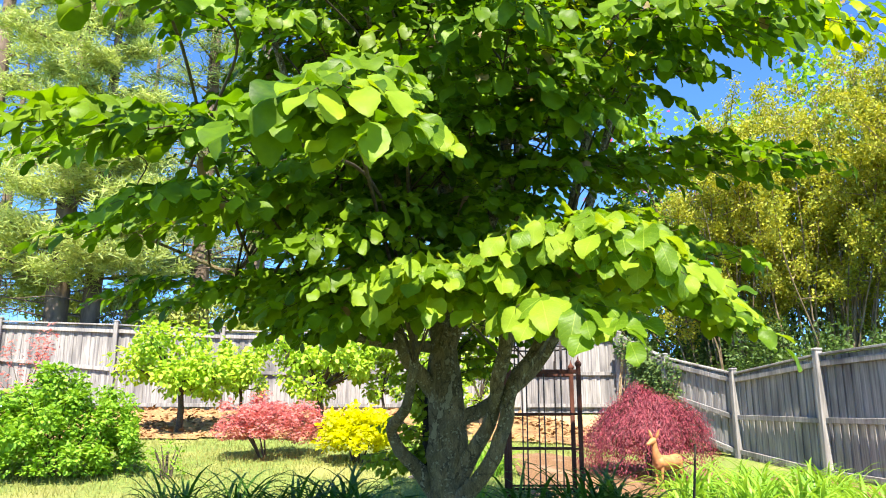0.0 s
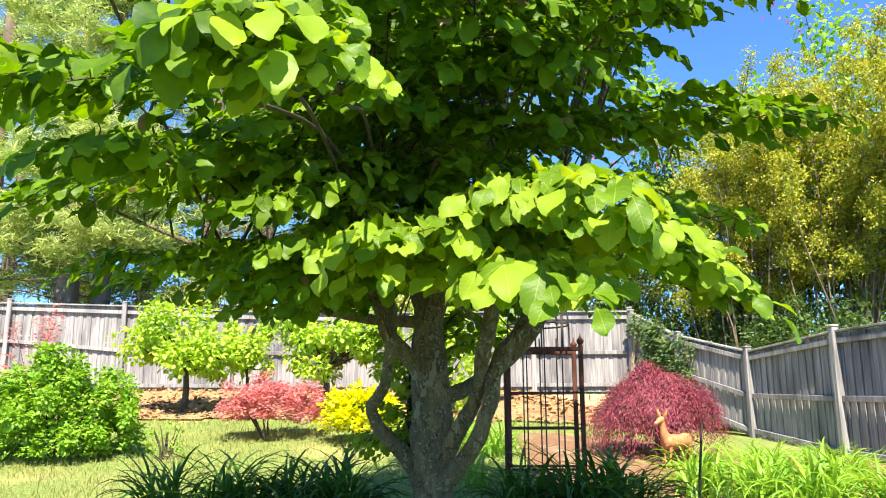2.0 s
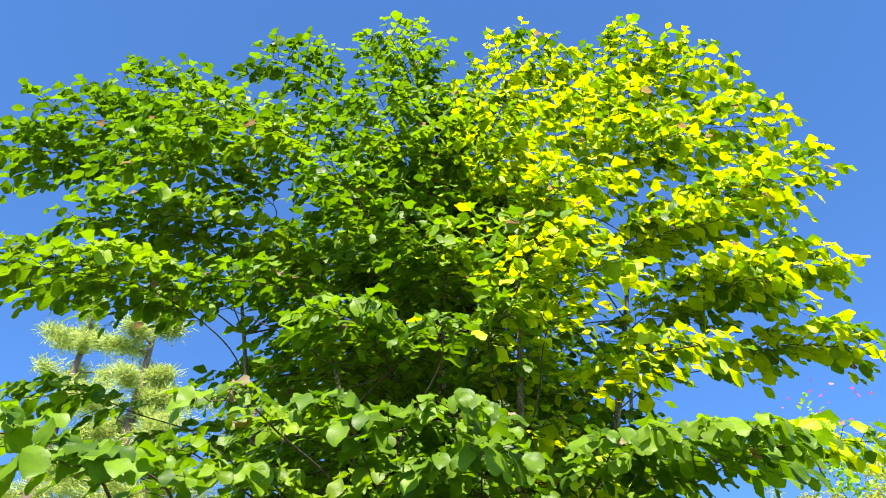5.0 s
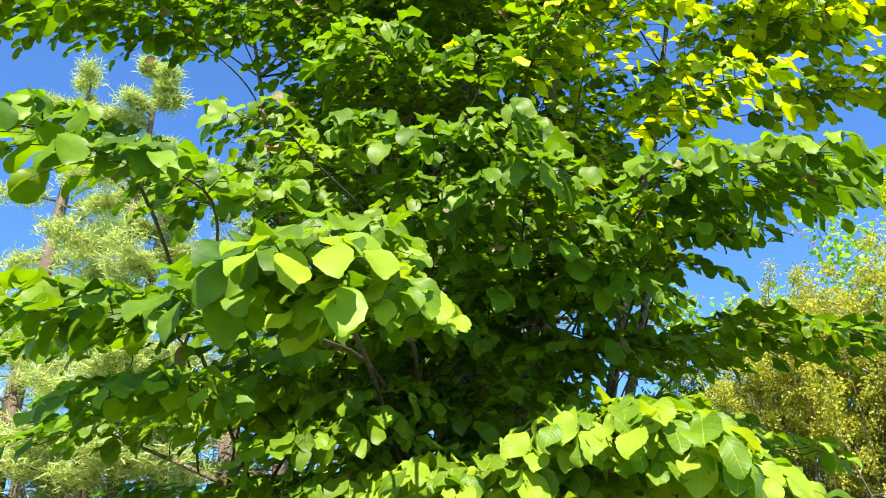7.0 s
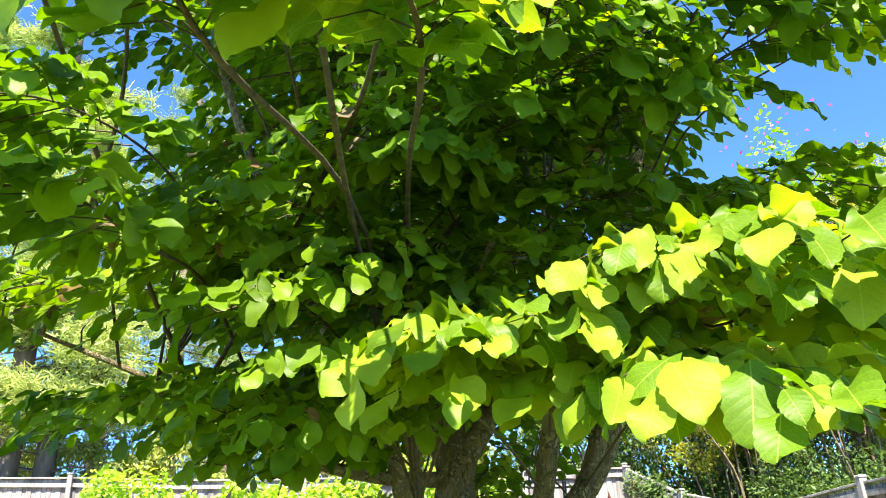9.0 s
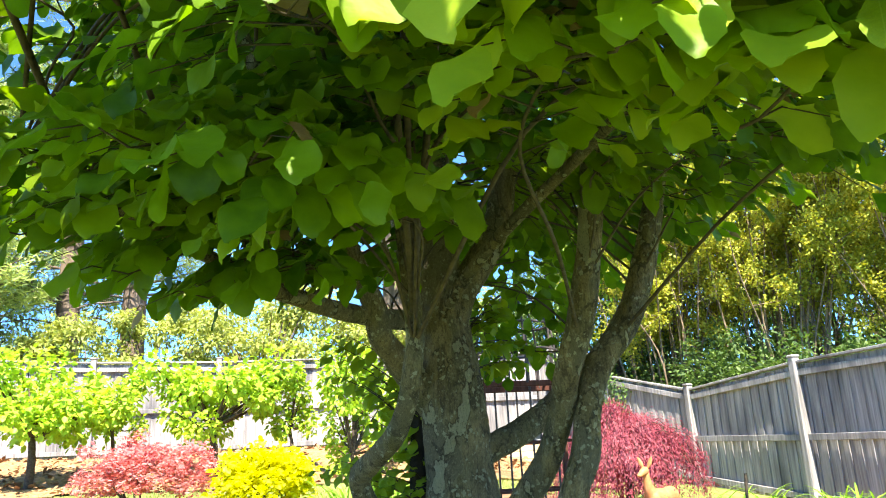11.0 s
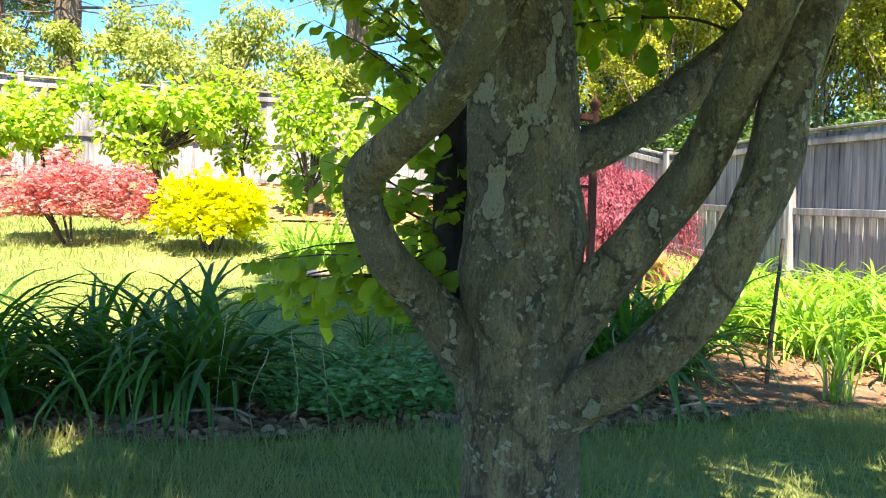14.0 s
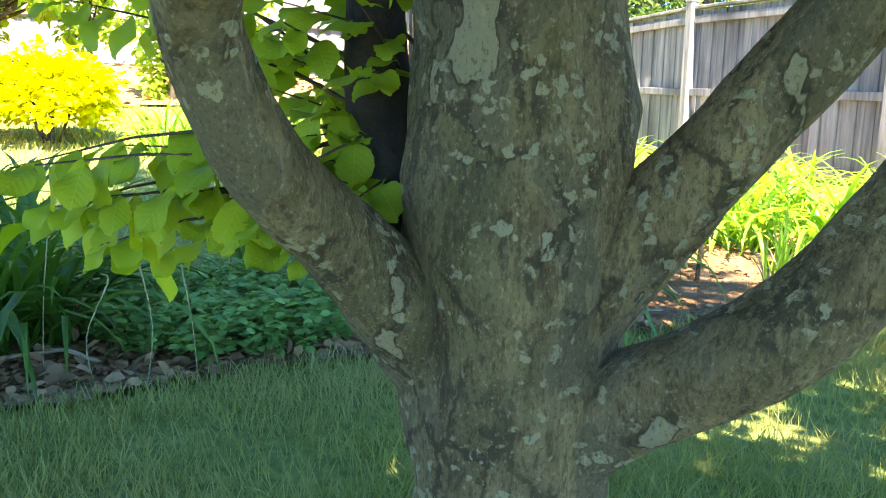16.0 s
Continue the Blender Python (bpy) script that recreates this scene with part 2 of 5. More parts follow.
PINE_BARK = mat("pine_bark", (0.085, 0.062, 0.048), (0.19, 0.14, 0.105), 0.9, 6, 0.8, 14, stretch=(1, 1, 0.3))
GREY_WOOD = mat("weathered_wood", (0.12, 0.116, 0.116), (0.37, 0.355, 0.335), 0.85, 3, 0.5, 9, stretch=(9, 9, 0.5), per_object=0.3, c=(0.085, 0.082, 0.085), c_scale=1.1, c_amount=0.85, c_stretch=(2.2, 2.2, 0.55), fixed=True)
TIMBER = mat("pale_timber", (0.40, 0.29, 0.15), (0.55, 0.42, 0.25), 0.85, 6, 0.3, 25, stretch=(0.3, 3, 3), per_object=0.3)
BROWN_POST = mat("brown_post", (0.055, 0.02, 0.013), (0.11, 0.042, 0.028), 0.75, 12, 0.3, 40, stretch=(3, 3, 0.4), spec=0.12)
IRON = mat("dark_iron", (0.025, 0.02, 0.02), (0.07, 0.055, 0.05), 0.6, 20, 0.2, 80)
LAWN = mat("lawn", (0.085, 0.135, 0.027), (0.215, 0.27, 0.062), 0.9, 25, 0.8, 90, c=(0.32, 0.29, 0.105), c_scale=0.9, c_amount=0.7)
MULCH = mat("mulch", (0.11, 0.055, 0.025), (0.28, 0.16, 0.08), 0.95, 60, 1.0, 90, c=(0.36, 0.24, 0.16), c_scale=3, c_amount=0.6)
DRY_BED = mat("dry_mulch", (0.19, 0.105, 0.042), (0.42, 0.26, 0.12), 0.95, 14, 1.0, 40, c=(0.11, 0.06, 0.03), c_scale=1.6, c_amount=0.75)
CHIP = mat("mulch_chip", (0.17, 0.082, 0.034), (0.42, 0.24, 0.115), 0.9, 20, island=0.9)
STONE = mat("stone", (0.30, 0.20, 0.15), (0.50, 0.36, 0.28), 0.85, 14, 0.5, 40, c=(0.24, 0.19, 0.165), c_scale=6)
FAWN = mat("fawn_paint", (0.38, 0.145, 0.055), (0.50, 0.22, 0.09), 0.6, 18, 0.15, 60)
# Near-black bark: the deep shade in the fork is painted onto this stub.
SHADED_BARK = mat("shaded_bark", (0.008, 0.007, 0.006), (0.025, 0.02, 0.016), 0.95, 20, 0.5, 60)
CANE = mat("cane_bark", (0.10, 0.075, 0.045), (0.24, 0.18, 0.11), 0.85, 12, 0.3, 40)
STALK = mat("grass_stalk", (0.16, 0.17, 0.07), (0.27, 0.25, 0.13), 0.8, 20)
STRAW = mat("dry_stem", (0.30, 0.22, 0.12), (0.48, 0.38, 0.22), 0.9, 20, 0.3, 60)

# ---- helpers for building ----
rng = np.random.default_rng(7)


def smooth_step(v, a, b):
    s = np.clip((np.asarray(v, float) - a) / (b - a), 0, 1)
    return s * s * (3 - 2 * s)


def height(x, y):
    """The ground: level round the tree, rising to the far fence, less so to the right."""
    x, y = np.asarray(x, float), np.asarray(y, float)
    rise = 1.32 * np.clip((y - 7.4) / 9.8, 0, 1.03) ** 1.1
    right = 1 - 0.62 * smooth_step(x, 0.8, 5.6) * (1 - smooth_step(y, 19.2, 19.6))
    return rise * right + 0.03 * np.sin(x * 1.3 + 0.4) * np.sin(y * 0.9)


def h(x, y):
    return float(height(x, y))


def mesh_np(name, verts, faces, material, shade=False):
    me = bpy.data.meshes.new(name)
    verts, faces = np.asarray(verts, np.float32), np.asarray(faces, np.int32)
    k = faces.shape[1]
    me.vertices.add(len(verts))
    me.vertices.foreach_set("co", verts.ravel())
    me.loops.add(faces.size)
    me.loops.foreach_set("vertex_index", faces.ravel())
    me.polygons.add(len(faces))
    me.polygons.foreach_set("loop_start", np.arange(0, faces.size, k, dtype=np.int32))
    me.polygons.foreach_set("use_smooth", np.full(len(faces), shade))
    me.update(calc_edges=True)
    me.materials.append(material)
    return me


def part(name, data, material=None, parent=None, label="", kind=""):
    """Link a bmesh or a mesh as one object under a thing or a part."""
    if isinstance(data, bmesh.types.BMesh):
        me = bpy.data.meshes.new(name)
        data.to_mesh(me)
        data.free()
        me.materials.append(material)
        data = me
    ob = new(name, data)
    ob.parent = parent
    return tagged(ob, label, kind=kind)


def thing(name, label, category, at=(0, 0, 0), group="", kind=""):
    ob = new(name)
    ob.location = at
    ob.empty_display_size = 0.1
    return tagged(ob, label, category, group, kind)


def unit(v):
    v = np.asarray(v, float)
    return v / np.maximum(np.linalg.norm(v, axis=-1, keepdims=True), 1e-9)


def spline(pts, steps):
    """A Catmull-Rom line through rows of any width."""
    p = np.asarray(pts, float)
    p = np.vstack([2 * p[0] - p[1], p, 2 * p[-1] - p[-2]])
    out = []
    for i in range(1, len(p) - 2):
        for s in np.arange(steps) / steps:
            a, b, c, d = p[i - 1], p[i], p[i + 1], p[i + 2]
            out.append(0.5 * (2 * b + (c - a) * s + (2 * a - 5 * b + 4 * c - d) * s * s + (3 * b - a - 3 * c + d) * s ** 3))
    out.append(p[-2])
    return np.array(out)


def tube(rows, sides=8, rough=0.0, seed=0):
    """Vertices and quads of a tapering tube along rows of x, y, z, radius."""
    rows = np.asarray(rows, float)
    n = len(rows)
    tan = unit(np.gradient(rows[:, :3], axis=0))
    side = np.zeros((n, 3))
    ref = np.array([0.31, 0.95, 0.05]) if abs(tan[0, 2]) > 0.8 else np.array([0, 0, 1.0])
    for i in range(n):
        ref = ref - tan[i] * (ref @ tan[i])
        ref = ref / max(np.linalg.norm(ref), 1e-9)
        side[i] = ref
    up = np.cross(tan, side)
    ang = np.arange(sides) * 2 * math.pi / sides
    r = np.repeat(rows[:, 3:4], sides, 1)
    if rough:
        for i in range(n):
            for j in range(sides):
                q = Vector(rows[i, :3]) * 7 + Vector((math.cos(ang[j]), math.sin(ang[j]), seed)) * 1.3
                q2 = Vector(rows[i, :3]) * 28 + Vector((math.cos(ang[j]), math.sin(ang[j]), seed)) * 2.6
                r[i, j] *= 1 + rough * noise.noise(q) + 0.4 * rough * noise.noise(q2)
    v = rows[:, None, :3] + r[:, :, None] * (np.cos(ang)[None, :, None] * side[:, None] + np.sin(ang)[None, :, None] * up[:, None])
    v = v.reshape(-1, 3)
    i, j = np.meshgrid(np.arange(n - 1), np.arange(sides), indexing="ij")
    k = (j + 1) % sides
    f = np.stack([i * sides + j, i * sides + k, (i + 1) * sides + k, (i + 1) * sides + j], -1).reshape(-1, 4)
    return v, f


def joined(pieces):
    vs, fs, o = [], [], 0
    for v, f in pieces:
        vs.append(v)
        fs.append(np.asarray(f) + o)
        o += len(v)
    return np.vstack(vs), np.vstack(fs)


# leaf outlines: rows of (x across, y along, z) and quads
def broad_leaf(wave, cup, droop, count=12, scallop=0.0):
    """A broad oval leaf with a wavy or scalloped edge, folded along its midrib and drooping to the tip."""
    at = [0.5 - 0.5 * math.cos(math.pi * (0.9 * k / (count - 1) + 0.05 * (1 - math.cos(math.pi * k / (count - 1))))) for k in range(count)]
    at[-1] = 1.0
    rows, v, tri = [], [], []
    for k, y in enumerate(at):
        w = 0.335 * math.sin(math.pi * y ** 1.22) ** 0.58 if 0 < k < count - 1 else 0
        z = -droop * y * y
        ids = [len(v)]
        v.append((0.02 * math.sin(5 * y), y, z))
        if w:
            for s in (-1, 1):
                ids.append(len(v))
                u = w * (1 + scallop * (0.5 + y) * (math.sin(48 * y + s) if count > 20 else 1 if (k + (s > 0)) % 2 else -1) * (0.8 + 0.4 * math.sin(9 * y + s + 9 * cup)) + wave * 0.11 * math.sin(7 * y * s + 1.3 * s + 3 * cup))
                v.append((s * u, y - 0.03 * w, z + cup * w + wave * 0.11 * math.sin(8 * y + 1.7 * s + 5 * droop)))
        rows.append(ids)
    for a, c in zip(rows, rows[1:]):
        if len(a) == 1:
            tri += [(a[0], c[0], c[1]), (a[0], c[2], c[0])]
        elif len(c) == 1:
            tri += [(a[0], c[0], a[1]), (a[0], a[2], c[0])]
        else:
            tri += [(a[0], c[0], c[1]), (a[0], c[1], a[1]), (a[0], a[2], c[2]), (a[0], c[2], c[0])]
    return np.array(v), np.array(tri)


FORMS = ((0.4, 0.25, 0.25), (0.8, 0.10, 0.12), (0.6, -0.12, 0.38), (1.0, 0.3, 0.05))
FINE = [broad_leaf(*q, 29, 0.055) for q in FORMS]
BROAD = [broad_leaf(*q, 14, 0.045) for q in FORMS]
PLAIN = [broad_leaf(*q, 7, 0.05) for q in FORMS]
SMALL = [(np.array([(0, 0, 0), (-0.26, 0.5, 0.05), (0, 0.45, -0.04), (0.26, 0.5, 0.05), (0, 1, -0.12)]), np.array([(0, 2, 1), (0, 3, 2), (1, 2, 4), (2, 3, 4)]))]
SLIP = [(np.array([(0, 0, 0), (-0.28, 0.5, 0.04), (0.28, 0.5, 0.04), (0, 1, -0.12)]), np.array([(0, 2, 1), (1, 2, 3)]))]
OVAL = [(np.array([(0, 0, 0), (-0.36, 0.35, 0.06), (-0.3, 0.75, 0.03), (0, 0.5, -0.05), (0.36, 0.35, 0.06), (0.3, 0.75, 0.03), (0, 1, -0.14)]), np.array([(0, 3, 1), (0, 4, 3), (1, 3, 2), (3, 4, 5), (2, 3, 6), (3, 5, 6)]))]
NEEDLE = [(np.array([(-0.06, 0, 0), (0.06, 0, 0), (0.05, 0.6, -0.03), (-0.05, 0.6, -0.03), (0, 1, -0.12)]), np.array([(0, 1, 2), (0, 2, 3), (3, 2, 4)]))]
FINE_NEEDLE = [(NEEDLE[0][0] * (0.95, 1, 1), NEEDLE[0][1])]
THREAD = [(NEEDLE[0][0] * (2.4, 1, 1), NEEDLE[0][1])]
SPLAY = [(np.array([(0, 0, 0), (-0.45, 0.55, 0), (-0.08, 0.3, 0), (0, 1, -0.1), (0.08, 0.3, 0), (0.45, 0.55, 0), (-0.5, 0.1, 0), (0.5, 0.1, 0)]), np.array([(0, 2, 1), (0, 4, 3), (0, 3, 2), (0, 5, 4), (0, 1, 6), (0, 7, 5)]))]


def leaf_mesh(name, p, d, nrm, size, shapes, material):
    """One mesh of many leaves: base points, directions, face normals and lengths."""
    p, d, size = np.asarray(p, float), unit(d), np.asarray(size, float)
    nrm = np.asarray(nrm, float)
    nrm = unit(nrm - d * np.sum(nrm * d, 1, keepdims=True))
    s = np.cross(d, nrm)
    pick = np.arange(len(p)) % len(shapes)
    pieces = []
    for k, (sv, sf) in enumerate(shapes):
        w = pick == k
        if not w.any():
            continue
        v = p[w][:, None] + size[w][:, None, None] * (sv[None, :, :1] * s[w][:, None] + sv[None, :, 1:2] * d[w][:, None] + sv[None, :, 2:] * nrm[w][:, None])
        f = sf[None] + (np.arange(w.sum()) * len(sv))[:, None, None]
        pieces.append((v.reshape(-1, 3), f.reshape(-1, 3)))
    v, f = joined(pieces)
    return mesh_np(name, v, f, material, True)


def rand_dirs(n, flat=1.0):
    d = rng.normal(size=(n, 3))
    d[:, 2] *= flat
    return unit(d)


def box(bm, size, at, bevel=0.0, turn=None):
    m = Matrix.Translation(at) @ (turn or Matrix()) @ Matrix.Diagonal((*size, 1))
    r = bmesh.ops.create_cube(bm, size=1, matrix=m)
    if bevel:
        edges = list({e for v in r["verts"] for e in v.link_edges})
        bmesh.ops.bevel(bm, geom=edges, offset=bevel, segments=1, affect="EDGES")
    return bm

# ---- ground ----


def sheet(name, xs, ys, lift, material, kind="structure", label="", category="ground", keep=None):
    X, Y = np.meshgrid(xs, ys, indexing="ij")
    Z = height(X, Y) + lift
    v = np.stack([X, Y, Z], -1).reshape(-1, 3)
    ny = len(ys)
    i, j = np.meshgrid(np.arange(len(xs) - 1), np.arange(ny - 1), indexing="ij")
    f = np.stack([i * ny + j, (i + 1) * ny + j, (i + 1) * ny + j + 1, i * ny + j + 1], -1).reshape(-1, 4)
    if keep is not None:
        c = v[f].mean(1)
        f = f[keep(c[:, 0], c[:, 1])]
    ob = new(name, mesh_np(name, v, f, material, True))
    return tagged(ob, label, category, kind=kind)


far = np.array([-400, -150, -70, -40, -25])
xs = np.concatenate([far, np.arange(-18, 16.1, 0.4), -far[::-1]])
ys = np.concatenate([far, np.arange(-18, 24.1, 0.4), -far[::-1] + 10])
sheet("ground", xs, ys, 0, LAWN, label="sunlit lawn with patches of yellow dry grass")


def noise2(x, y, s, k=0.0):
    return np.array([noise.noise(Vector((a * s, b * s, k))) for a, b in zip(np.ravel(x), np.ravel(y))])


def tree_bed(x, y):
    """The mulched bed behind and beside the tree."""
    e = 0.22 * noise2(x, y, 1.6, 3)
    a = (x > -2.6) & (x < 1.2) & (y > 6.6 + e) & (y < 7.95 + e)
    b = (x >= 1.0) & (x < 6.0) & (y > 6.62 + 0.1 * np.clip(x - 1, 0, 3) + e) & (y < 12.4 + e)
    return a | b


def fence_bed(x, y):
    e = 0.5 * noise2(x, y, 0.7, 5)
    return (x > -13) & (x < 4.2) & (y > 13.6 + e) & (y < 19.3)


sheet("mulch_bed", np.arange(-3, 6.3, 0.07), np.arange(6, 13, 0.07), 0.022, MULCH, label="brown mulch bed with leaf litter beside the tree", category="flower bed", keep=tree_bed)
sheet("mulch_bed", np.arange(-13, 4.6, 0.15), np.arange(12.9, 19.5, 0.15), 0.03, DRY_BED, label="dry tan mulch bed along the back fence", category="flower bed", keep=fence_bed)

# ---- fences ----


def board_mesh(length):
    bm = bmesh.new()
    box(bm, (0.124, 0.016, length), (0, 0, length / 2), 0.004)
    me = bpy.data.meshes.new("board")
    bm.to_mesh(me)
    bm.free()
    me.materials.append(GREY_WOOD)
    return me


BOARD = board_mesh(1.0)
FENCE_BOARDS = []


def fence(name, label, spots, group="garden fence"):
    """A board fence through rows of x, y, base, top; posts and three rails on the garden's side."""
    root = thing(name, label, "fence", kind="structure")
    for k, (x, y, b, t) in enumerate(spots):
        way = unit(np.array(spots[min(k + 1, len(spots) - 1)][:2]) - np.array(spots[max(k - 1, 0)][:2]))
        n = np.array((way[1], -way[0]))
        n = n if n @ np.array((x, y)) < 0 else -n
        x, y = x + n[0] * 0.045, y + n[1] * 0.045
        bm = bmesh.new()
        turn = Matrix.Rotation(math.atan2(way[1], way[0]) + 0.02 * math.sin(k * 5), 4, 'Z')
        box(bm, (0.115, 0.115, t - b + 0.5), (x, y, (t + b) / 2 - 0.16), 0.01, turn)
        post = part("post", bm, GREY_WOOD, root)
        bm = bmesh.new()
        box(bm, (0.135, 0.135, 0.045), (x, y, t + 0.1125), 0.015, turn)
        part("post_cap", bm, GREY_WOOD, post)
    for (x0, y0, b0, t0), (x1, y1, b1, t1) in zip(spots, spots[1:]):
        a, b = Vector((x0, y0, 0)), Vector((x1, y1, 0))
        d = (b - a).normalized()
        n = Vector((d.y, -d.x, 0))
        if n.dot(Vector((0, 0, 0)) - a) < 0:
            n = -n
        run = (b - a).length
        for frac, hh in ((0.94, 0.09), (0.5, 0.09), (0.1, 0.09)):
            p = Vector((x0, y0, b0 + (t0 - b0) * frac)) + d * 0.06 + n * 0.028
            q = Vector((x1, y1, b1 + (t1 - b1) * frac)) - d * 0.06 + n * 0.028
            bm = bmesh.new()
            turn = (q - p).to_track_quat("X", "Z").to_matrix().to_4x4()
            box(bm, ((q - p).length, 0.045, hh), (p + q) / 2, 0.005, turn)
            part("rail", bm, GREY_WOOD, root)
        bm = bmesh.new()
        p, q = Vector((x0, y0, t0 + 0.03)) + d * 0.03, Vector((x1, y1, t1 + 0.03)) - d * 0.03
        box(bm, ((q - p).length, 0.12, 0.035), (p + q) / 2, 0.005, (q - p).to_track_quat("X", "Z").to_matrix().to_4x4())
        part("cap_rail", bm, GREY_WOOD, root)
        count = int(run / 0.105)
        for i in range(count):
            s = (i + 0.5) / count
            at = a + (b - a) * s - n * (0.022 + 0.0165 * (i % 2) + 0.003 * math.sin(i * 2.7))
            lo, hi = b0 + (b1 - b0) * s + 0.02, t0 + (t1 - t0) * s
            m = Matrix.Translation((at.x, at.y, lo)) @ d.to_track_quat("X", "Z").to_matrix().to_4x4() @ Matrix.Diagonal((1, 1, hi - lo, 1))
            FENCE_BOARDS.append((root, m))
    return root


BACK = [(x, 19.5, 1.36 + 0.4 * float(smooth_step(-x, 8.5, 11)), 3.28 + 0.3 * float(smooth_step(-x, 3, 11))) for x in (-16.4, -13.7, -10.98, -8.09, -5.44, -2.9, -0.42, 1.95, 4.29)]
fence("back_fence", "weathered grey board fence with posts and rails, sunlit", BACK)
SIDE = [(4.35, 19.35, 1.3, 3.2), (4.95, 17.6, 0.95, 2.5), (5.72, 15.6, 0.4, 2.02), (6.1, 12.82, 0.1, 2.13), (6.4, 10.0, 0.0, 2.1), (6.75, 7.2, 0.0, 2.1)]
fence("side_fence", "weathered grey board fence with posts and rails, sloping", SIDE)

wall = thing("timber_wall", "low retaining wall of stacked pale timbers", "retaining wall", kind="structure")
for row in range(4):
    for k in range(3):
        bm = bmesh.new()
        box(bm, (1.98, 0.15, 0.145), (-0.3 + 2 * k + 0.5 * (row % 2), 19.15 + 0.01 * row, 0.8 + 0.15 * row), 0.008)
        part("timber", bm, TIMBER, wall)

# ---- the ironwood tree ----
tree = thing("ironwood_tree", "multi-stemmed ironwood tree with mottled grey-green bark and broad green leaves", "tree")

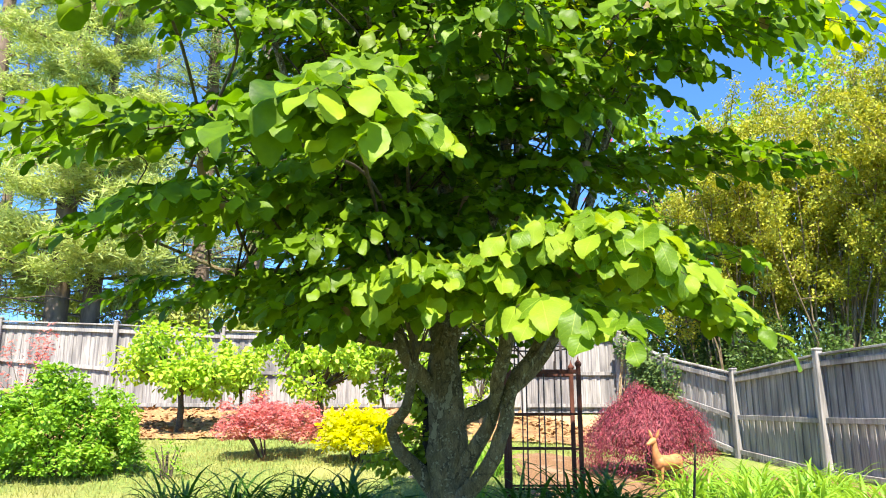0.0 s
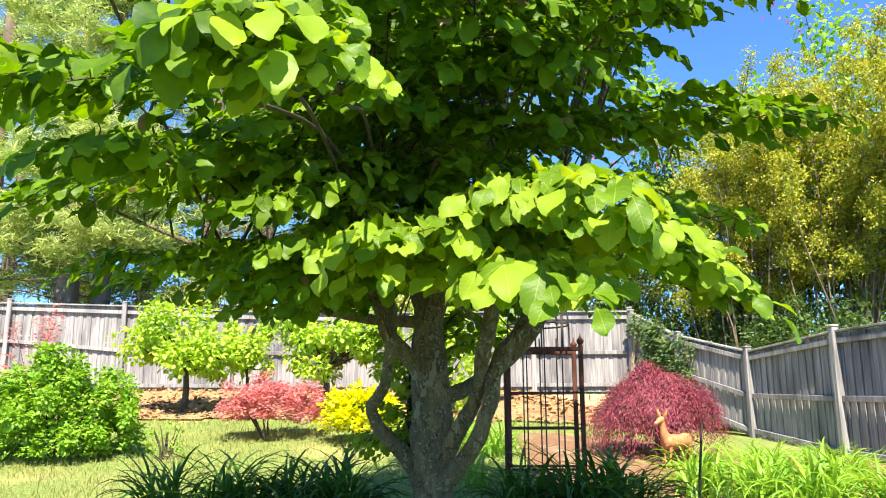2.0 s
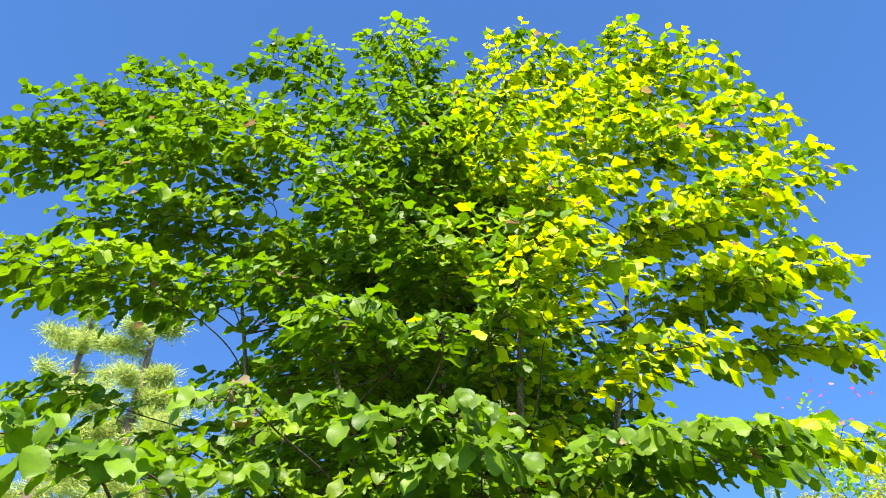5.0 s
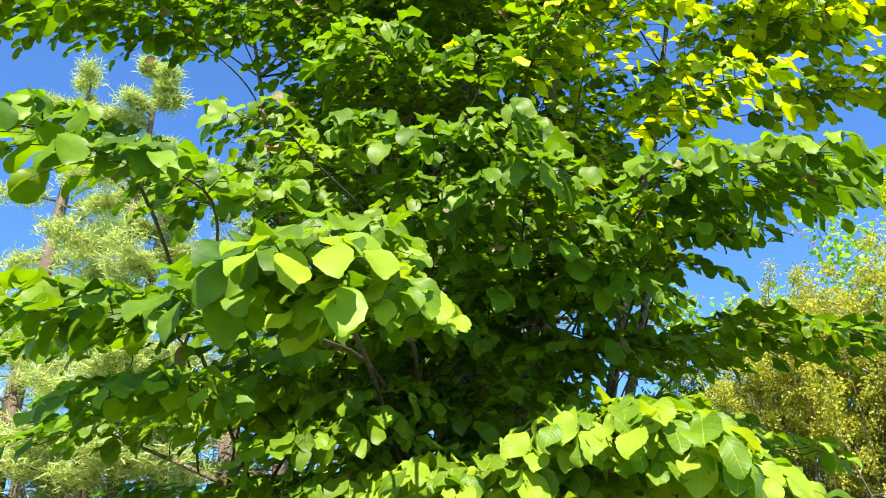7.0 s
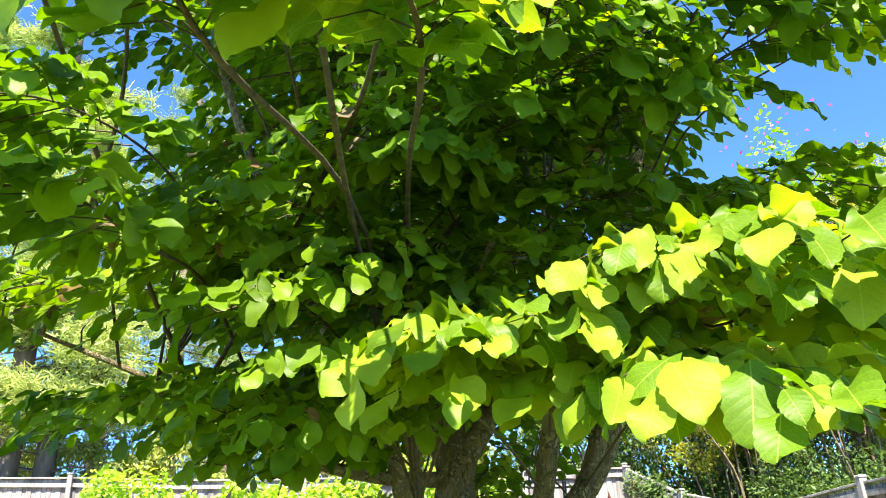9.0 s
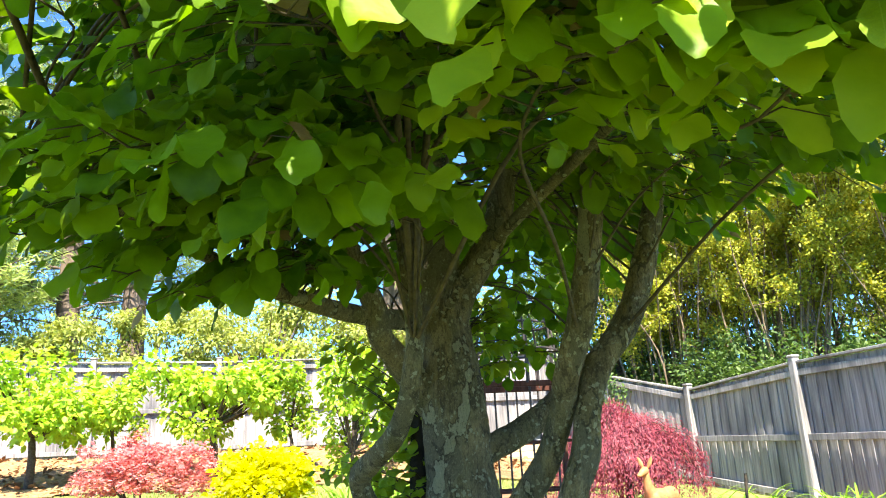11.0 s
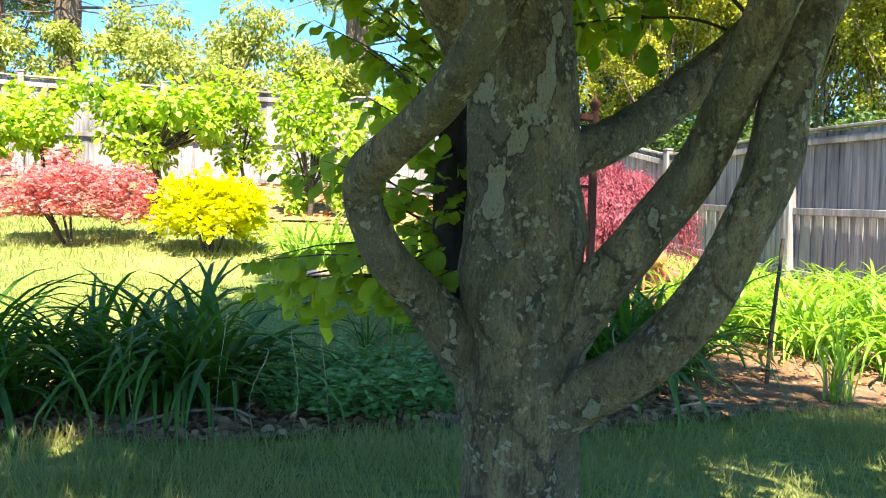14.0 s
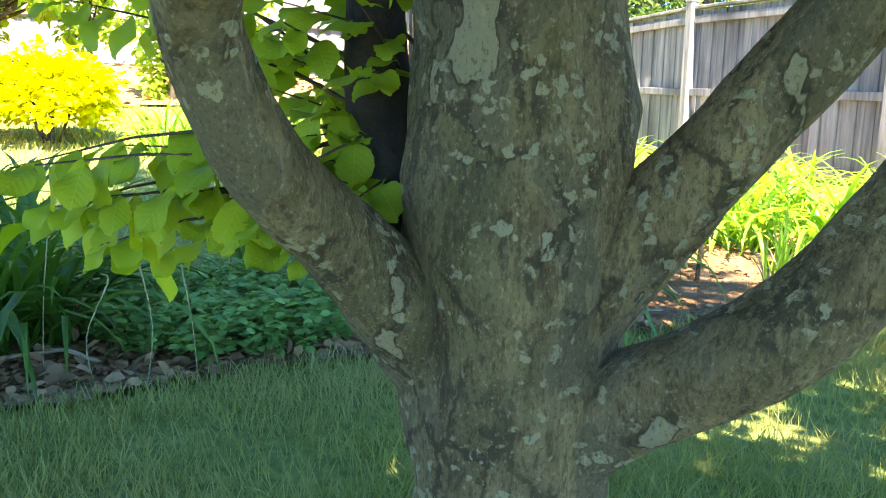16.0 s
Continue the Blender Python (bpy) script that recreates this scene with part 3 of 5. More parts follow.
TRUNK = [(0.05, 4.9, -0.1, 0.175), (0.04, 4.89, 0.06, 0.14), (0.035, 4.885, 0.25, 0.122), (0.033, 4.88, 0.45, 0.12), (0.03, 4.88, 0.7, 0.132), (0.026, 4.88, 0.95, 0.122), (0.022, 4.88, 1.15, 0.112), (0.012, 4.89, 1.32, 0.098), (0.0, 4.9, 1.5, 0.084), (-0.015, 4.9, 1.8, 0.072), (-0.01, 4.9, 2.13, 0.063), (0.02, 4.9, 2.6, 0.056), (0.0, 4.95, 3.6, 0.042), (0.05, 5.0, 5.0, 0.026), (0.1, 5.0, 6.6, 0.01)]
STEMS = {
    "lowest": [(0.02, 4.86, 0.50, 0.07), (0.112, 4.79, 0.575, 0.062), (0.205, 4.66, 0.685, 0.058), (0.282, 4.61, 0.8, 0.054), (0.32, 4.58, 0.916, 0.051), (0.359, 4.57, 1.008, 0.055), (0.372, 4.57, 1.123, 0.049), (0.425, 4.58, 1.254, 0.049), (0.541, 4.6, 1.4, 0.05), (0.62, 4.61, 1.6, 0.046), (0.70, 4.6, 1.9, 0.04), (0.85, 4.5, 2.6, 0.034), (1.1, 4.3, 3.6, 0.025), (1.4, 4.2, 4.9, 0.012)],
    "middle": [(0.056, 4.87, 0.62, 0.09), (0.128, 4.8, 0.749, 0.064), (0.204, 4.72, 0.884, 0.053), (0.269, 4.66, 0.999, 0.048), (0.301, 4.6, 1.125, 0.046), (0.312, 4.52, 1.248, 0.046), (0.339, 4.48, 1.35, 0.047), (0.37, 4.45, 1.5, 0.047), (0.398, 4.42, 1.745, 0.042), (0.42, 4.25, 2.4, 0.035), (0.5, 3.95, 3.4, 0.026), (0.6, 3.7, 4.8, 0.012)],
    "upper": [(0.03, 4.9, 0.97, 0.066), (0.12, 4.9, 1.03, 0.056), (0.226, 4.92, 1.076, 0.055), (0.356, 4.95, 1.155, 0.053), (0.487, 4.97, 1.261, 0.05), (0.586, 4.95, 1.363, 0.048), (0.68, 4.92, 1.505, 0.047), (0.747, 4.9, 1.66, 0.043), (0.9, 4.95, 2.2, 0.037), (1.2, 5.2, 3.2, 0.027), (1.5, 5.5, 4.6, 0.012)],
    "serpentine": [(-0.03, 4.9, 0.6, 0.075), (-0.152, 4.86, 0.734, 0.05), (-0.242, 4.79, 0.828, 0.041), (-0.291, 4.75, 0.913, 0.036), (-0.3, 4.7, 0.971, 0.034), (-0.257, 4.6, 1.018, 0.034), (-0.209, 4.46, 1.075, 0.031), (-0.186, 4.36, 1.139, 0.029), (-0.171, 4.31, 1.222, 0.028), (-0.157, 4.32, 1.34, 0.027), (-0.17, 4.33, 1.55, 0.026), (-0.2, 4.3, 1.9, 0.024), (-0.3, 4.1, 2.6, 0.02), (-0.5, 3.7, 3.6, 0.012)],
    "left": [(-0.02, 4.92, 1.16, 0.06), (-0.158, 4.8, 1.313, 0.043), (-0.226, 4.72, 1.388, 0.039), (-0.25, 4.68, 1.49, 0.036), (-0.35, 4.6, 1.7, 0.032), (-0.6, 4.5, 2.2, 0.026), (-1.0, 4.3, 3.2, 0.019), (-1.3, 4.2, 4.6, 0.01)],
    "level": [(0.0, 4.95, 1.47, 0.041), (-0.106, 4.85, 1.46, 0.034), (-0.257, 4.7, 1.45, 0.03), (-0.372, 4.6, 1.457, 0.027), (-0.449, 4.5, 1.464, 0.024), (-0.6, 4.35, 1.5, 0.02), (-1.1, 4.1, 1.75, 0.012), (-1.6, 3.9, 1.95, 0.006)],
    "second": [(0.0, 4.9, 1.4, 0.06), (0.06, 4.89, 1.55, 0.058), (0.114, 4.88, 1.64, 0.055), (0.2, 4.86, 1.8, 0.05), (0.262, 4.85, 2.112, 0.046), (0.351, 4.85, 2.456, 0.042), (0.5, 4.9, 3.3, 0.032), (0.7, 4.9, 4.8, 0.016), (0.8, 4.9, 6.2, 0.007)],
    "low_bough": [(0.0, 4.86, 1.5, 0.022), (0.1, 4.5, 1.62, 0.018), (0.25, 4.1, 1.73, 0.016), (0.3, 3.7, 1.74, 0.013), (0.34, 3.25, 1.69, 0.009), (0.38, 2.9, 1.6, 0.005)],
    "crotch": [(-0.05, 4.96, 0.66, 0.06), (-0.085, 5.0, 0.85, 0.042), (-0.09, 5.02, 1.05, 0.03), (-0.075, 5.0, 1.3, 0.03), (-0.05, 4.97, 1.5, 0.02)],
    "rear": [(0.0, 4.95, 1.45, 0.06), (-0.1, 5.15, 1.8, 0.045), (-0.2, 5.4, 2.4, 0.036), (-0.5, 5.8, 3.4, 0.026), (-0.8, 6.1, 5.0, 0.012)],
}
SLIM = {"lowest": 0.82, "middle": 0.84, "upper": 0.86, "serpentine": 0.92}
for key, k in SLIM.items():
    STEMS[key] = [(x, y, z, r * (k if z > 0.6 else 0.92)) for x, y, z, r in STEMS[key]]
TRUNK = [(x, y, z, r * 0.95) for x, y, z, r in TRUNK]
v, f = tube(spline(TRUNK, 7), 40, 0.16, 1)
part("trunk", mesh_np("trunk", v, f, BARK, True), None, tree)
SCAFFOLD = [spline(TRUNK, 4)]
for k, (key, rows) in enumerate(STEMS.items()):
    line = spline(rows, 6)
    if key != "low_bough":
        SCAFFOLD.append(spline(rows, 4))
    v, f = tube(line, 24, 0.16, 2 + k)
    part("limb", mesh_np("limb", v, f, SHADED_BARK if key == "crotch" else BARK, True), None, tree, "stub in the fork, its deep shade painted near-black" if key == "crotch" else "")
SCAFFOLD = np.vstack(SCAFFOLD)

TW, LP, LD, LN, LS = [], [], [], [], []


def spray(tip, base=None, leaf=0.085, full=1.0, arch=0.25, wide=0.42, step=0.052, fall=1.0, face=None):
    """A bough that arches from the scaffold to its tip, with flat side twigs and broad leaves in two ranks."""
    tip = np.array(tip, float)
    if base is None:
        c = SCAFFOLD[(SCAFFOLD[:, 2] < tip[2] + 0.25) & (SCAFFOLD[:, 2] > 1.3)]
        k = np.argmin(np.linalg.norm(c[:, :3] - tip, axis=1) + rng.random(len(c)) * 0.5 + 1.6 * np.abs(c[:, 2] - tip[2] + 0.2))
        base = c[k, :3]
    base = np.array(base, float)
    run = np.linalg.norm(tip - base)
    mid = (base + tip) / 2 + np.array([0, 0, arch * run * 0.5]) + rng.normal(0, 0.05 * run, 3)
    s = np.linspace(0, 1, 9)[:, None]
    line = (1 - s) ** 2 * base + 2 * s * (1 - s) * mid + s * s * tip
    r0 = 0.002 + 0.0055 * run
    TW.append((np.c_[line, np.linspace(r0, 0.002, 9)], 5))
    out = unit(np.array([tip[0], tip[1] - 4.9, 0.0]))
    if face is not None:
        out = np.array(face)
    live = min(run, 1.8)
    start = 1 - live / run * 0.9 if run > 0.3 else 0.1
    count = max(4, int(live * 9 * full))
    for i in range(count + 1):
        u = start + (1 - start) * (i / count)
        q = (1 - u) ** 2 * base + 2 * u * (1 - u) * mid + u * u * tip
        along = unit(2 * (1 - u) * (mid - base) + 2 * u * (tip - mid))
        side = np.cross(along, (0, 0, 1.0)) * (1 if i % 2 else -1)
        length = wide * (1 - 0.65 * (u - start) / (1 - start)) * rng.uniform(0.6, 1.15)
        if i == count:
            way, length = along, 0.14
        else:
            way = unit(along * rng.uniform(0.5, 1.0) + side + np.array([0, 0, rng.uniform(-0.15, 0.2)]))
        end = q + way * length + np.array([0, 0, -0.12 * length])
        TW.append((np.array([[*q, 0.0022], [*end, 0.001]]), 3))
        m = max(2, int(length / step))
        for j in range(m + 1):
            w = (j + 0.6) / (m + 0.6)
            p = q + (end - q) * min(w, 1)
            tside = np.cross(way, (0, 0, 1.0)) * (1 if j % 2 else -1)
            edge = (u - start) / (1 - start)
            hang = rng.uniform(0.1, 0.6) + edge * rng.uniform(0.3, 1.3)
            if rng.random() < 0.15:
                hang = rng.uniform(1.2, 3.0)
            hang *= fall
            d = way * (0.8 if j == m else 0.4) + tside * (0.15 if j == m else 0.55) + out * 0.55 + np.array([0, 0, -hang]) + rng.normal(0, 0.16, 3)
            n = np.array([0, 0, 1.0]) + out * (0.3 + 0.5 * edge) + rng.normal(0, 0.24, 3)
            LP.append(p), LD.append(d), LN.append(n)
            LS.append(leaf * rng.uniform(0.62, 1.22))


def bough(c, r, leaf=0.105, thick=1.0, hang=1.0, base=None):
    """A flat tier of foliage that ends a bough: alternate twigs fan out over a shallow dome, with broad leaves in two ranks that droop more towards the rim."""
    c = np.array(c, float)
    out = unit(np.array([c[0] - 0.05, c[1] - 4.9, 0.0]) + rng.normal(0, 0.18, 3) * (1, 1, 0))
    side = np.array([out[1], -out[0], 0.0])
    back = SCAFFOLD[(SCAFFOLD[:, 2] < max(c[2] + 0.1, 1.8)) & (SCAFFOLD[:, 2] > 1.3)]
    base = np.array(base) if base else back[np.argmin(np.linalg.norm(back[:, :3] - c, axis=1) + 1.5 * np.abs(back[:, 2] - c[2] + 0.35) + rng.random(len(back)) * 0.9), :3]
    length, width = 0.95 * r, 0.72 * r
    heel = c - out * length * 0.9 + (0, 0, 0.02)
    tip = c + out * length * 0.9 - (0, 0, 0.28 * length)
    run = np.linalg.norm(heel - base)
    mid = (base + heel) / 2 + (0, 0, 0.12 * run) + rng.normal(0, 0.04 * run, 3)
    way = spline([base, mid, heel, c + (0, 0, 0.04), tip], 5)
    TW.append((np.c_[way, np.linspace(0.003 + 0.0032 * run, 0.0018, len(way))], 6))
    twigs = int(11 * thick * max(0.7, r / 0.33))
    for i in range(twigs + 1):
        u = i / twigs
        q = heel + (c - heel) * (2 * u) if u < 0.5 else c + (tip - c) * (2 * u - 1)
        q = q + (0, 0, 0.04 * math.sin(math.pi * u))
        hand = 1 if i % 2 else -1
        reach = width * (0.45 + 0.7 * math.sin(math.pi * min(1.0, 0.15 + 0.8 * u))) * rng.uniform(0.55, 1.15)
        go = unit(out * rng.uniform(0.45, 0.9) + side * hand * rng.uniform(0.7, 1.1) + np.array([0, 0, rng.uniform(-0.05, 0.22)]))
        if i == twigs:
            go, reach = out, 0.16
        end = q + go * reach + np.array([0, 0, -0.34 * reach * reach / max(width, 0.1)])
        TW.append((np.array([[*q, 0.0024], [*((q + end) / 2 + (0, 0, 0.025)), 0.0018], [*end, 0.001]]), 3))
        m = max(3, int(reach / 0.047))
        for j in range(m + 1):
            w = (j + 0.8) / (m + 0.8)
            p = q + (end - q) * w + np.array([0, 0, 0.05 * math.sin(math.pi * w)])
            rank = np.cross(go, (0, 0, 1.0)) * (1 if j % 2 else -1)
            rim = max(w * 0.7 + 0.3 * u, u * u)
            low = (0.05 + 0.85 * rim * rng.uniform(0.3, 1.4)) * hang
            if rng.random() < 0.07:
                low += rng.uniform(0.8, 2.0)
            last = j == m
            LP.append(p)
            LD.append(go * (0.9 if last else 0.5) + rank * (0.1 if last else 0.62) + out * 0.38 - np.array([0, 0, low]) + rng.normal(0, 0.17, 3))
            LN.append(np.array([0, 0, 1.0]) + out * (0.15 + 0.35 * rim) + rank * 0.2 + rng.normal(0, 0.27, 3))
            LS.append(leaf * rng.uniform(0.62, 1.2) * (0.8 if last else 1.0))


# tiers of foliage, placed to fit the camera's view: x, y, z of the heart and half the width
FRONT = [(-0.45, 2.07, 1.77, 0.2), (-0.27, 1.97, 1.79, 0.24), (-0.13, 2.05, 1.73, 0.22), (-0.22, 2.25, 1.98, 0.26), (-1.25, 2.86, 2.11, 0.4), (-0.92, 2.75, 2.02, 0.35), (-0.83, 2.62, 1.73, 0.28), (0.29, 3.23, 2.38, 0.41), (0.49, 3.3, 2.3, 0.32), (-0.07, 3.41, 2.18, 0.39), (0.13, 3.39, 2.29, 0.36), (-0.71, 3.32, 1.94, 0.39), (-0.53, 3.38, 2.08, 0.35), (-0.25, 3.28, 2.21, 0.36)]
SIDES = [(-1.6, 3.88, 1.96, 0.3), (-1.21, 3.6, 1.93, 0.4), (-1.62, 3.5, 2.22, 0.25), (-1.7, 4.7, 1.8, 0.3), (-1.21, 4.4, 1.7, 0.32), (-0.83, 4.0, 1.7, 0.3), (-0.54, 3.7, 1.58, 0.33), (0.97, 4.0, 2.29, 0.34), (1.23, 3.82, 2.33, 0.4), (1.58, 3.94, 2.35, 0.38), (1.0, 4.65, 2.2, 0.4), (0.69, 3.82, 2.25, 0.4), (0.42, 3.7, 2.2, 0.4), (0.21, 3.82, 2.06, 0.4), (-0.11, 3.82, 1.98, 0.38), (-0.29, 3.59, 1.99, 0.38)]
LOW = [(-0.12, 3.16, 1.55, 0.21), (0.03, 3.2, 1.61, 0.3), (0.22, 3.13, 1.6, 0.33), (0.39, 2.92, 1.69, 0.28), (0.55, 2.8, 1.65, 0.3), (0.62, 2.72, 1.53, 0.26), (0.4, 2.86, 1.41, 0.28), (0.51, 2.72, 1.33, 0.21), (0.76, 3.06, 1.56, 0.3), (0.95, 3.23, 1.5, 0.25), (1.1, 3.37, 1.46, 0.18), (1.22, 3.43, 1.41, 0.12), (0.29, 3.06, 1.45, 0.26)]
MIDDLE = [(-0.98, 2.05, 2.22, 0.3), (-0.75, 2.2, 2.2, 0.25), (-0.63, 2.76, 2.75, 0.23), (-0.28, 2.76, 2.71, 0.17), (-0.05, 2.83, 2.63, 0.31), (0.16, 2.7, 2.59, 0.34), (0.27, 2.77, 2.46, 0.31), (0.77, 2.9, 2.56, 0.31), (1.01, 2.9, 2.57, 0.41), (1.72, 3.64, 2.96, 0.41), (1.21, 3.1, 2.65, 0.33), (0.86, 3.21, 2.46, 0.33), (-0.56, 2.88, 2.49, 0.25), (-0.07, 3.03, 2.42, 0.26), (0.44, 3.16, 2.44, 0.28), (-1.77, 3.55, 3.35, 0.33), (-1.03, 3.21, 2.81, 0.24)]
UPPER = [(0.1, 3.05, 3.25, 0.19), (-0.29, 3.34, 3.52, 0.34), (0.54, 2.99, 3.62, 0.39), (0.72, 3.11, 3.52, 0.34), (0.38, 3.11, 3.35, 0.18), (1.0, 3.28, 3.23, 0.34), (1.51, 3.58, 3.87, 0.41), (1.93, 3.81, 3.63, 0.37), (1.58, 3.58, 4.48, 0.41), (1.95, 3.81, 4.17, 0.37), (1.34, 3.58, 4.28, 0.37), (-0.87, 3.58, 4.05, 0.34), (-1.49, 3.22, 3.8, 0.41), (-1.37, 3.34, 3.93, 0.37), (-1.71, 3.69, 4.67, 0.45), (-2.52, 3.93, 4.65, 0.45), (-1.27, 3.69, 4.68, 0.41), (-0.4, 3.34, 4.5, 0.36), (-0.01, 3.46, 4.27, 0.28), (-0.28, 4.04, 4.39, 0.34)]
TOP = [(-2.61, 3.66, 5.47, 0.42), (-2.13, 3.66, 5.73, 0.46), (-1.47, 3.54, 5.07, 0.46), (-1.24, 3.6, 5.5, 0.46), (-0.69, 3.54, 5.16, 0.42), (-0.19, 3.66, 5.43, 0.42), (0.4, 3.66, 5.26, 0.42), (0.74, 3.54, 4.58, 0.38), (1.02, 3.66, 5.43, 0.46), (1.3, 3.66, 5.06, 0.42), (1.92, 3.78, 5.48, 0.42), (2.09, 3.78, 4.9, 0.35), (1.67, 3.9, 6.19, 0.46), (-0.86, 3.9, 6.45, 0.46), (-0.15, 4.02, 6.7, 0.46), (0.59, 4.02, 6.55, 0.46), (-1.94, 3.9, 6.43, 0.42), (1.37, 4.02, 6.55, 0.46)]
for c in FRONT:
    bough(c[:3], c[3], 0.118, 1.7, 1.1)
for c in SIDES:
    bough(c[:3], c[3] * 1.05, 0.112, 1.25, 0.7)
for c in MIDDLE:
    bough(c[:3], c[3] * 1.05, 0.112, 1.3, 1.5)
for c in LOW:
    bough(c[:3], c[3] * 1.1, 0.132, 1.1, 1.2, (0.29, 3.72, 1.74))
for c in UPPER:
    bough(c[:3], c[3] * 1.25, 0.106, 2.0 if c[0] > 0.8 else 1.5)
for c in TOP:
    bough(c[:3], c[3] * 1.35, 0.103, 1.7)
# leaves that hang low round the limbs
UNDER = ((-0.07, 3.2, 1.6), (-0.03, 3.3, 1.52), (-0.49, 3.25, 1.72), (-0.33, 3.3, 1.78), (-0.35, 3.35, 1.6), (-0.22, 3.7, 1.68), (-0.62, 3.45, 1.95), (-0.85, 3.65, 2.1), (-0.49, 3.8, 1.66), (-0.46, 4.4, 1.66), (-0.85, 4.75, 1.85), (0.5, 4.0, 1.74), (0.65, 3.85, 1.72), (0.9, 4.1, 1.75), (-0.15, 4.3, 1.85), (0.25, 4.2, 1.8), (-1.0, 4.3, 1.75), (0.3, 3.0, 1.62), (1.05, 3.5, 1.75), (-0.65, 4.1, 1.62), (-0.3, 4.0, 1.66), (-0.2, 4.55, 1.72), (-0.7, 4.5, 1.66), (0.45, 4.5, 1.78), (-0.42, 3.6, 1.5), (-0.28, 3.75, 1.5), (-0.6, 4.2, 1.52), (-0.8, 4.1, 1.58), (-0.45, 4.3, 1.48), (-1.0, 4.0, 1.65), (-0.35, 4.85, 1.62), (-0.5, 4.7, 1.58), (-0.2, 4.75, 1.78), (-0.3, 4.45, 1.85), (0.5, 4.35, 1.92), (0.15, 4.35, 1.98))
BEHIND = ((0.35, 5.25, 1.62), (0.22, 5.35, 1.5), (0.45, 5.45, 1.75), (0.15, 5.25, 1.82), (0.55, 5.3, 1.9), (0.3, 5.3, 1.36))
for c in BEHIND:
    bough(c, 0.24, 0.095, 0.9, 1.2)
for c in UNDER:
    bough(c, 0.33, 0.105, 1.0, 1.3)
# the shaded heart of the crown, tier over tier
for tier in range(13):
    z = 2.0 + 0.36 * tier
    wide = float(np.interp(z, (1.8, 2.6, 3.6, 4.6, 5.4, 6.2), (0.75, 1.1, 1.42, 1.42, 1.2, 0.7)))
    front = float(np.interp(z, (1.8, 2.4, 3.2, 4.4, 6.2), (1.1, 1.45, 1.4, 1.3, 0.7)))
    for k in range(int(3 + 7.5 * wide)):
        a, u = rng.uniform(0, 2 * math.pi), math.sqrt(rng.uniform(0.06, 1.0))
        dx, dy = math.cos(a) * u, math.sin(a) * u
        bough((0.02 + wide * dx * (0.78 if dx > 0 else 1.05), 4.9 + (front if dy < 0 else 1.4) * dy, z + rng.uniform(-0.12, 0.12)), 0.5, 0.112, 0.95, 0.9)
# the far side of the crown
for tier in range(7):
    for k in range(5):
        bough((rng.uniform(-1.1, 1.15), rng.uniform(5.3, 6.1), 2.6 + 0.36 * tier + rng.uniform(-0.1, 0.1)), 0.45, 0.112, 0.9, 0.9)
for k in range(9):
    a, z = 2.4 * k, 6.0 + 0.13 * k
    bough((0.1 + 0.62 * math.cos(a), 4.7 + 0.6 * math.sin(a), z), 0.34, 0.1)
# shoots low on the trunk
SHOOTS = (((-0.36, 5.08, 0.79), (-0.05, 4.99, 0.78)), ((-0.33, 5.1, 0.80), (-0.03, 4.99, 0.74)), ((-0.24, 5.12, 0.74), (-0.03, 4.99, 0.72)), ((-0.22, 5.1, 0.95), (-0.04, 5.0, 0.8)), ((-0.2, 5.12, 1.12), (-0.05, 5.0, 0.9)), ((-0.24, 5.15, 1.25), (-0.06, 5.0, 1.0)), ((-0.2, 5.05, 1.38), (-0.06, 5.0, 1.1)), ((0.26, 5.1, 1.38), (0.08, 5.0, 1.3)), ((0.2, 5.12, 1.52), (0.06, 5.0, 1.35)))
SHOOT_FROM = len(LP)
for tip, base in SHOOTS:
    for k in range(3):
        spray(np.array(tip) + rng.normal(0, 0.04, 3) * (1, 1, 0.7), np.array(base) + rng.normal(0, 0.02, 3) + (0, 0, 0.05 * k), 0.056, 1.3, 0.1, 0.15, step=0.027, fall=0.7, face=(-0.25, -0.6, 0.0))
SHOOT_TO = len(LP)
shoot = (np.arange(len(LP)) >= SHOOT_FROM) & (np.arange(len(LP)) < SHOOT_TO)
LP, LD, LN, LS = np.array(LP), unit(np.array(LD)), np.array(LN), np.array(LS)
# leaves in the camera's path, or below a slope drawn from its eye, are cut out
clear = ~((LP[:, 0] > -0.95) & (LP[:, 0] < 0.1) & (LP[:, 1] > 0.5) & (LP[:, 1] < 4.5) & (LP[:, 2] < np.where(LP[:, 1] > 3.0, 1.3, 1.27)))
clear &= LP[:, 2] - 0.06 > 1.0 + np.where((LP[:, 0] > -0.85) & (LP[:, 0] < -0.28), 0.17, 0.24) * (LP[:, 1] - 2.46) * (LP[:, 1] > 3.4) * (LP[:, 1] < 5.15)
clear |= shoot
LP, LD, LN, LS, shoot = LP[clear], LD[clear], LN[clear], LS[clear], shoot[clear]
near = np.linalg.norm(LP - np.array([0.25, 2.3, 1.55]), axis=1)
order = np.argsort(near)
shoots = np.nonzero(shoot)[0]
shoots = shoots[np.argsort(np.linalg.norm(LP[shoots] - np.array([-0.3, 4.4, 0.8]), axis=1))]
order = order[~shoot[order]]
bronze = rng.random(len(LP)) < 0.012
# leaves high on the right that take the sunlit yellow-green
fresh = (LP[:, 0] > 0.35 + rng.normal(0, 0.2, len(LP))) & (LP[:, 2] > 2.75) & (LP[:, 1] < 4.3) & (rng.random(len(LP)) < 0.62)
tip = (LP[:, 0] > -0.3) & (LP[:, 1] < 3.6) & (LP[:, 2] < 1.86) & (rng.random(len(LP)) < 0.5)
fresh &= ~tip
first, rest = order[:290], order[290:]
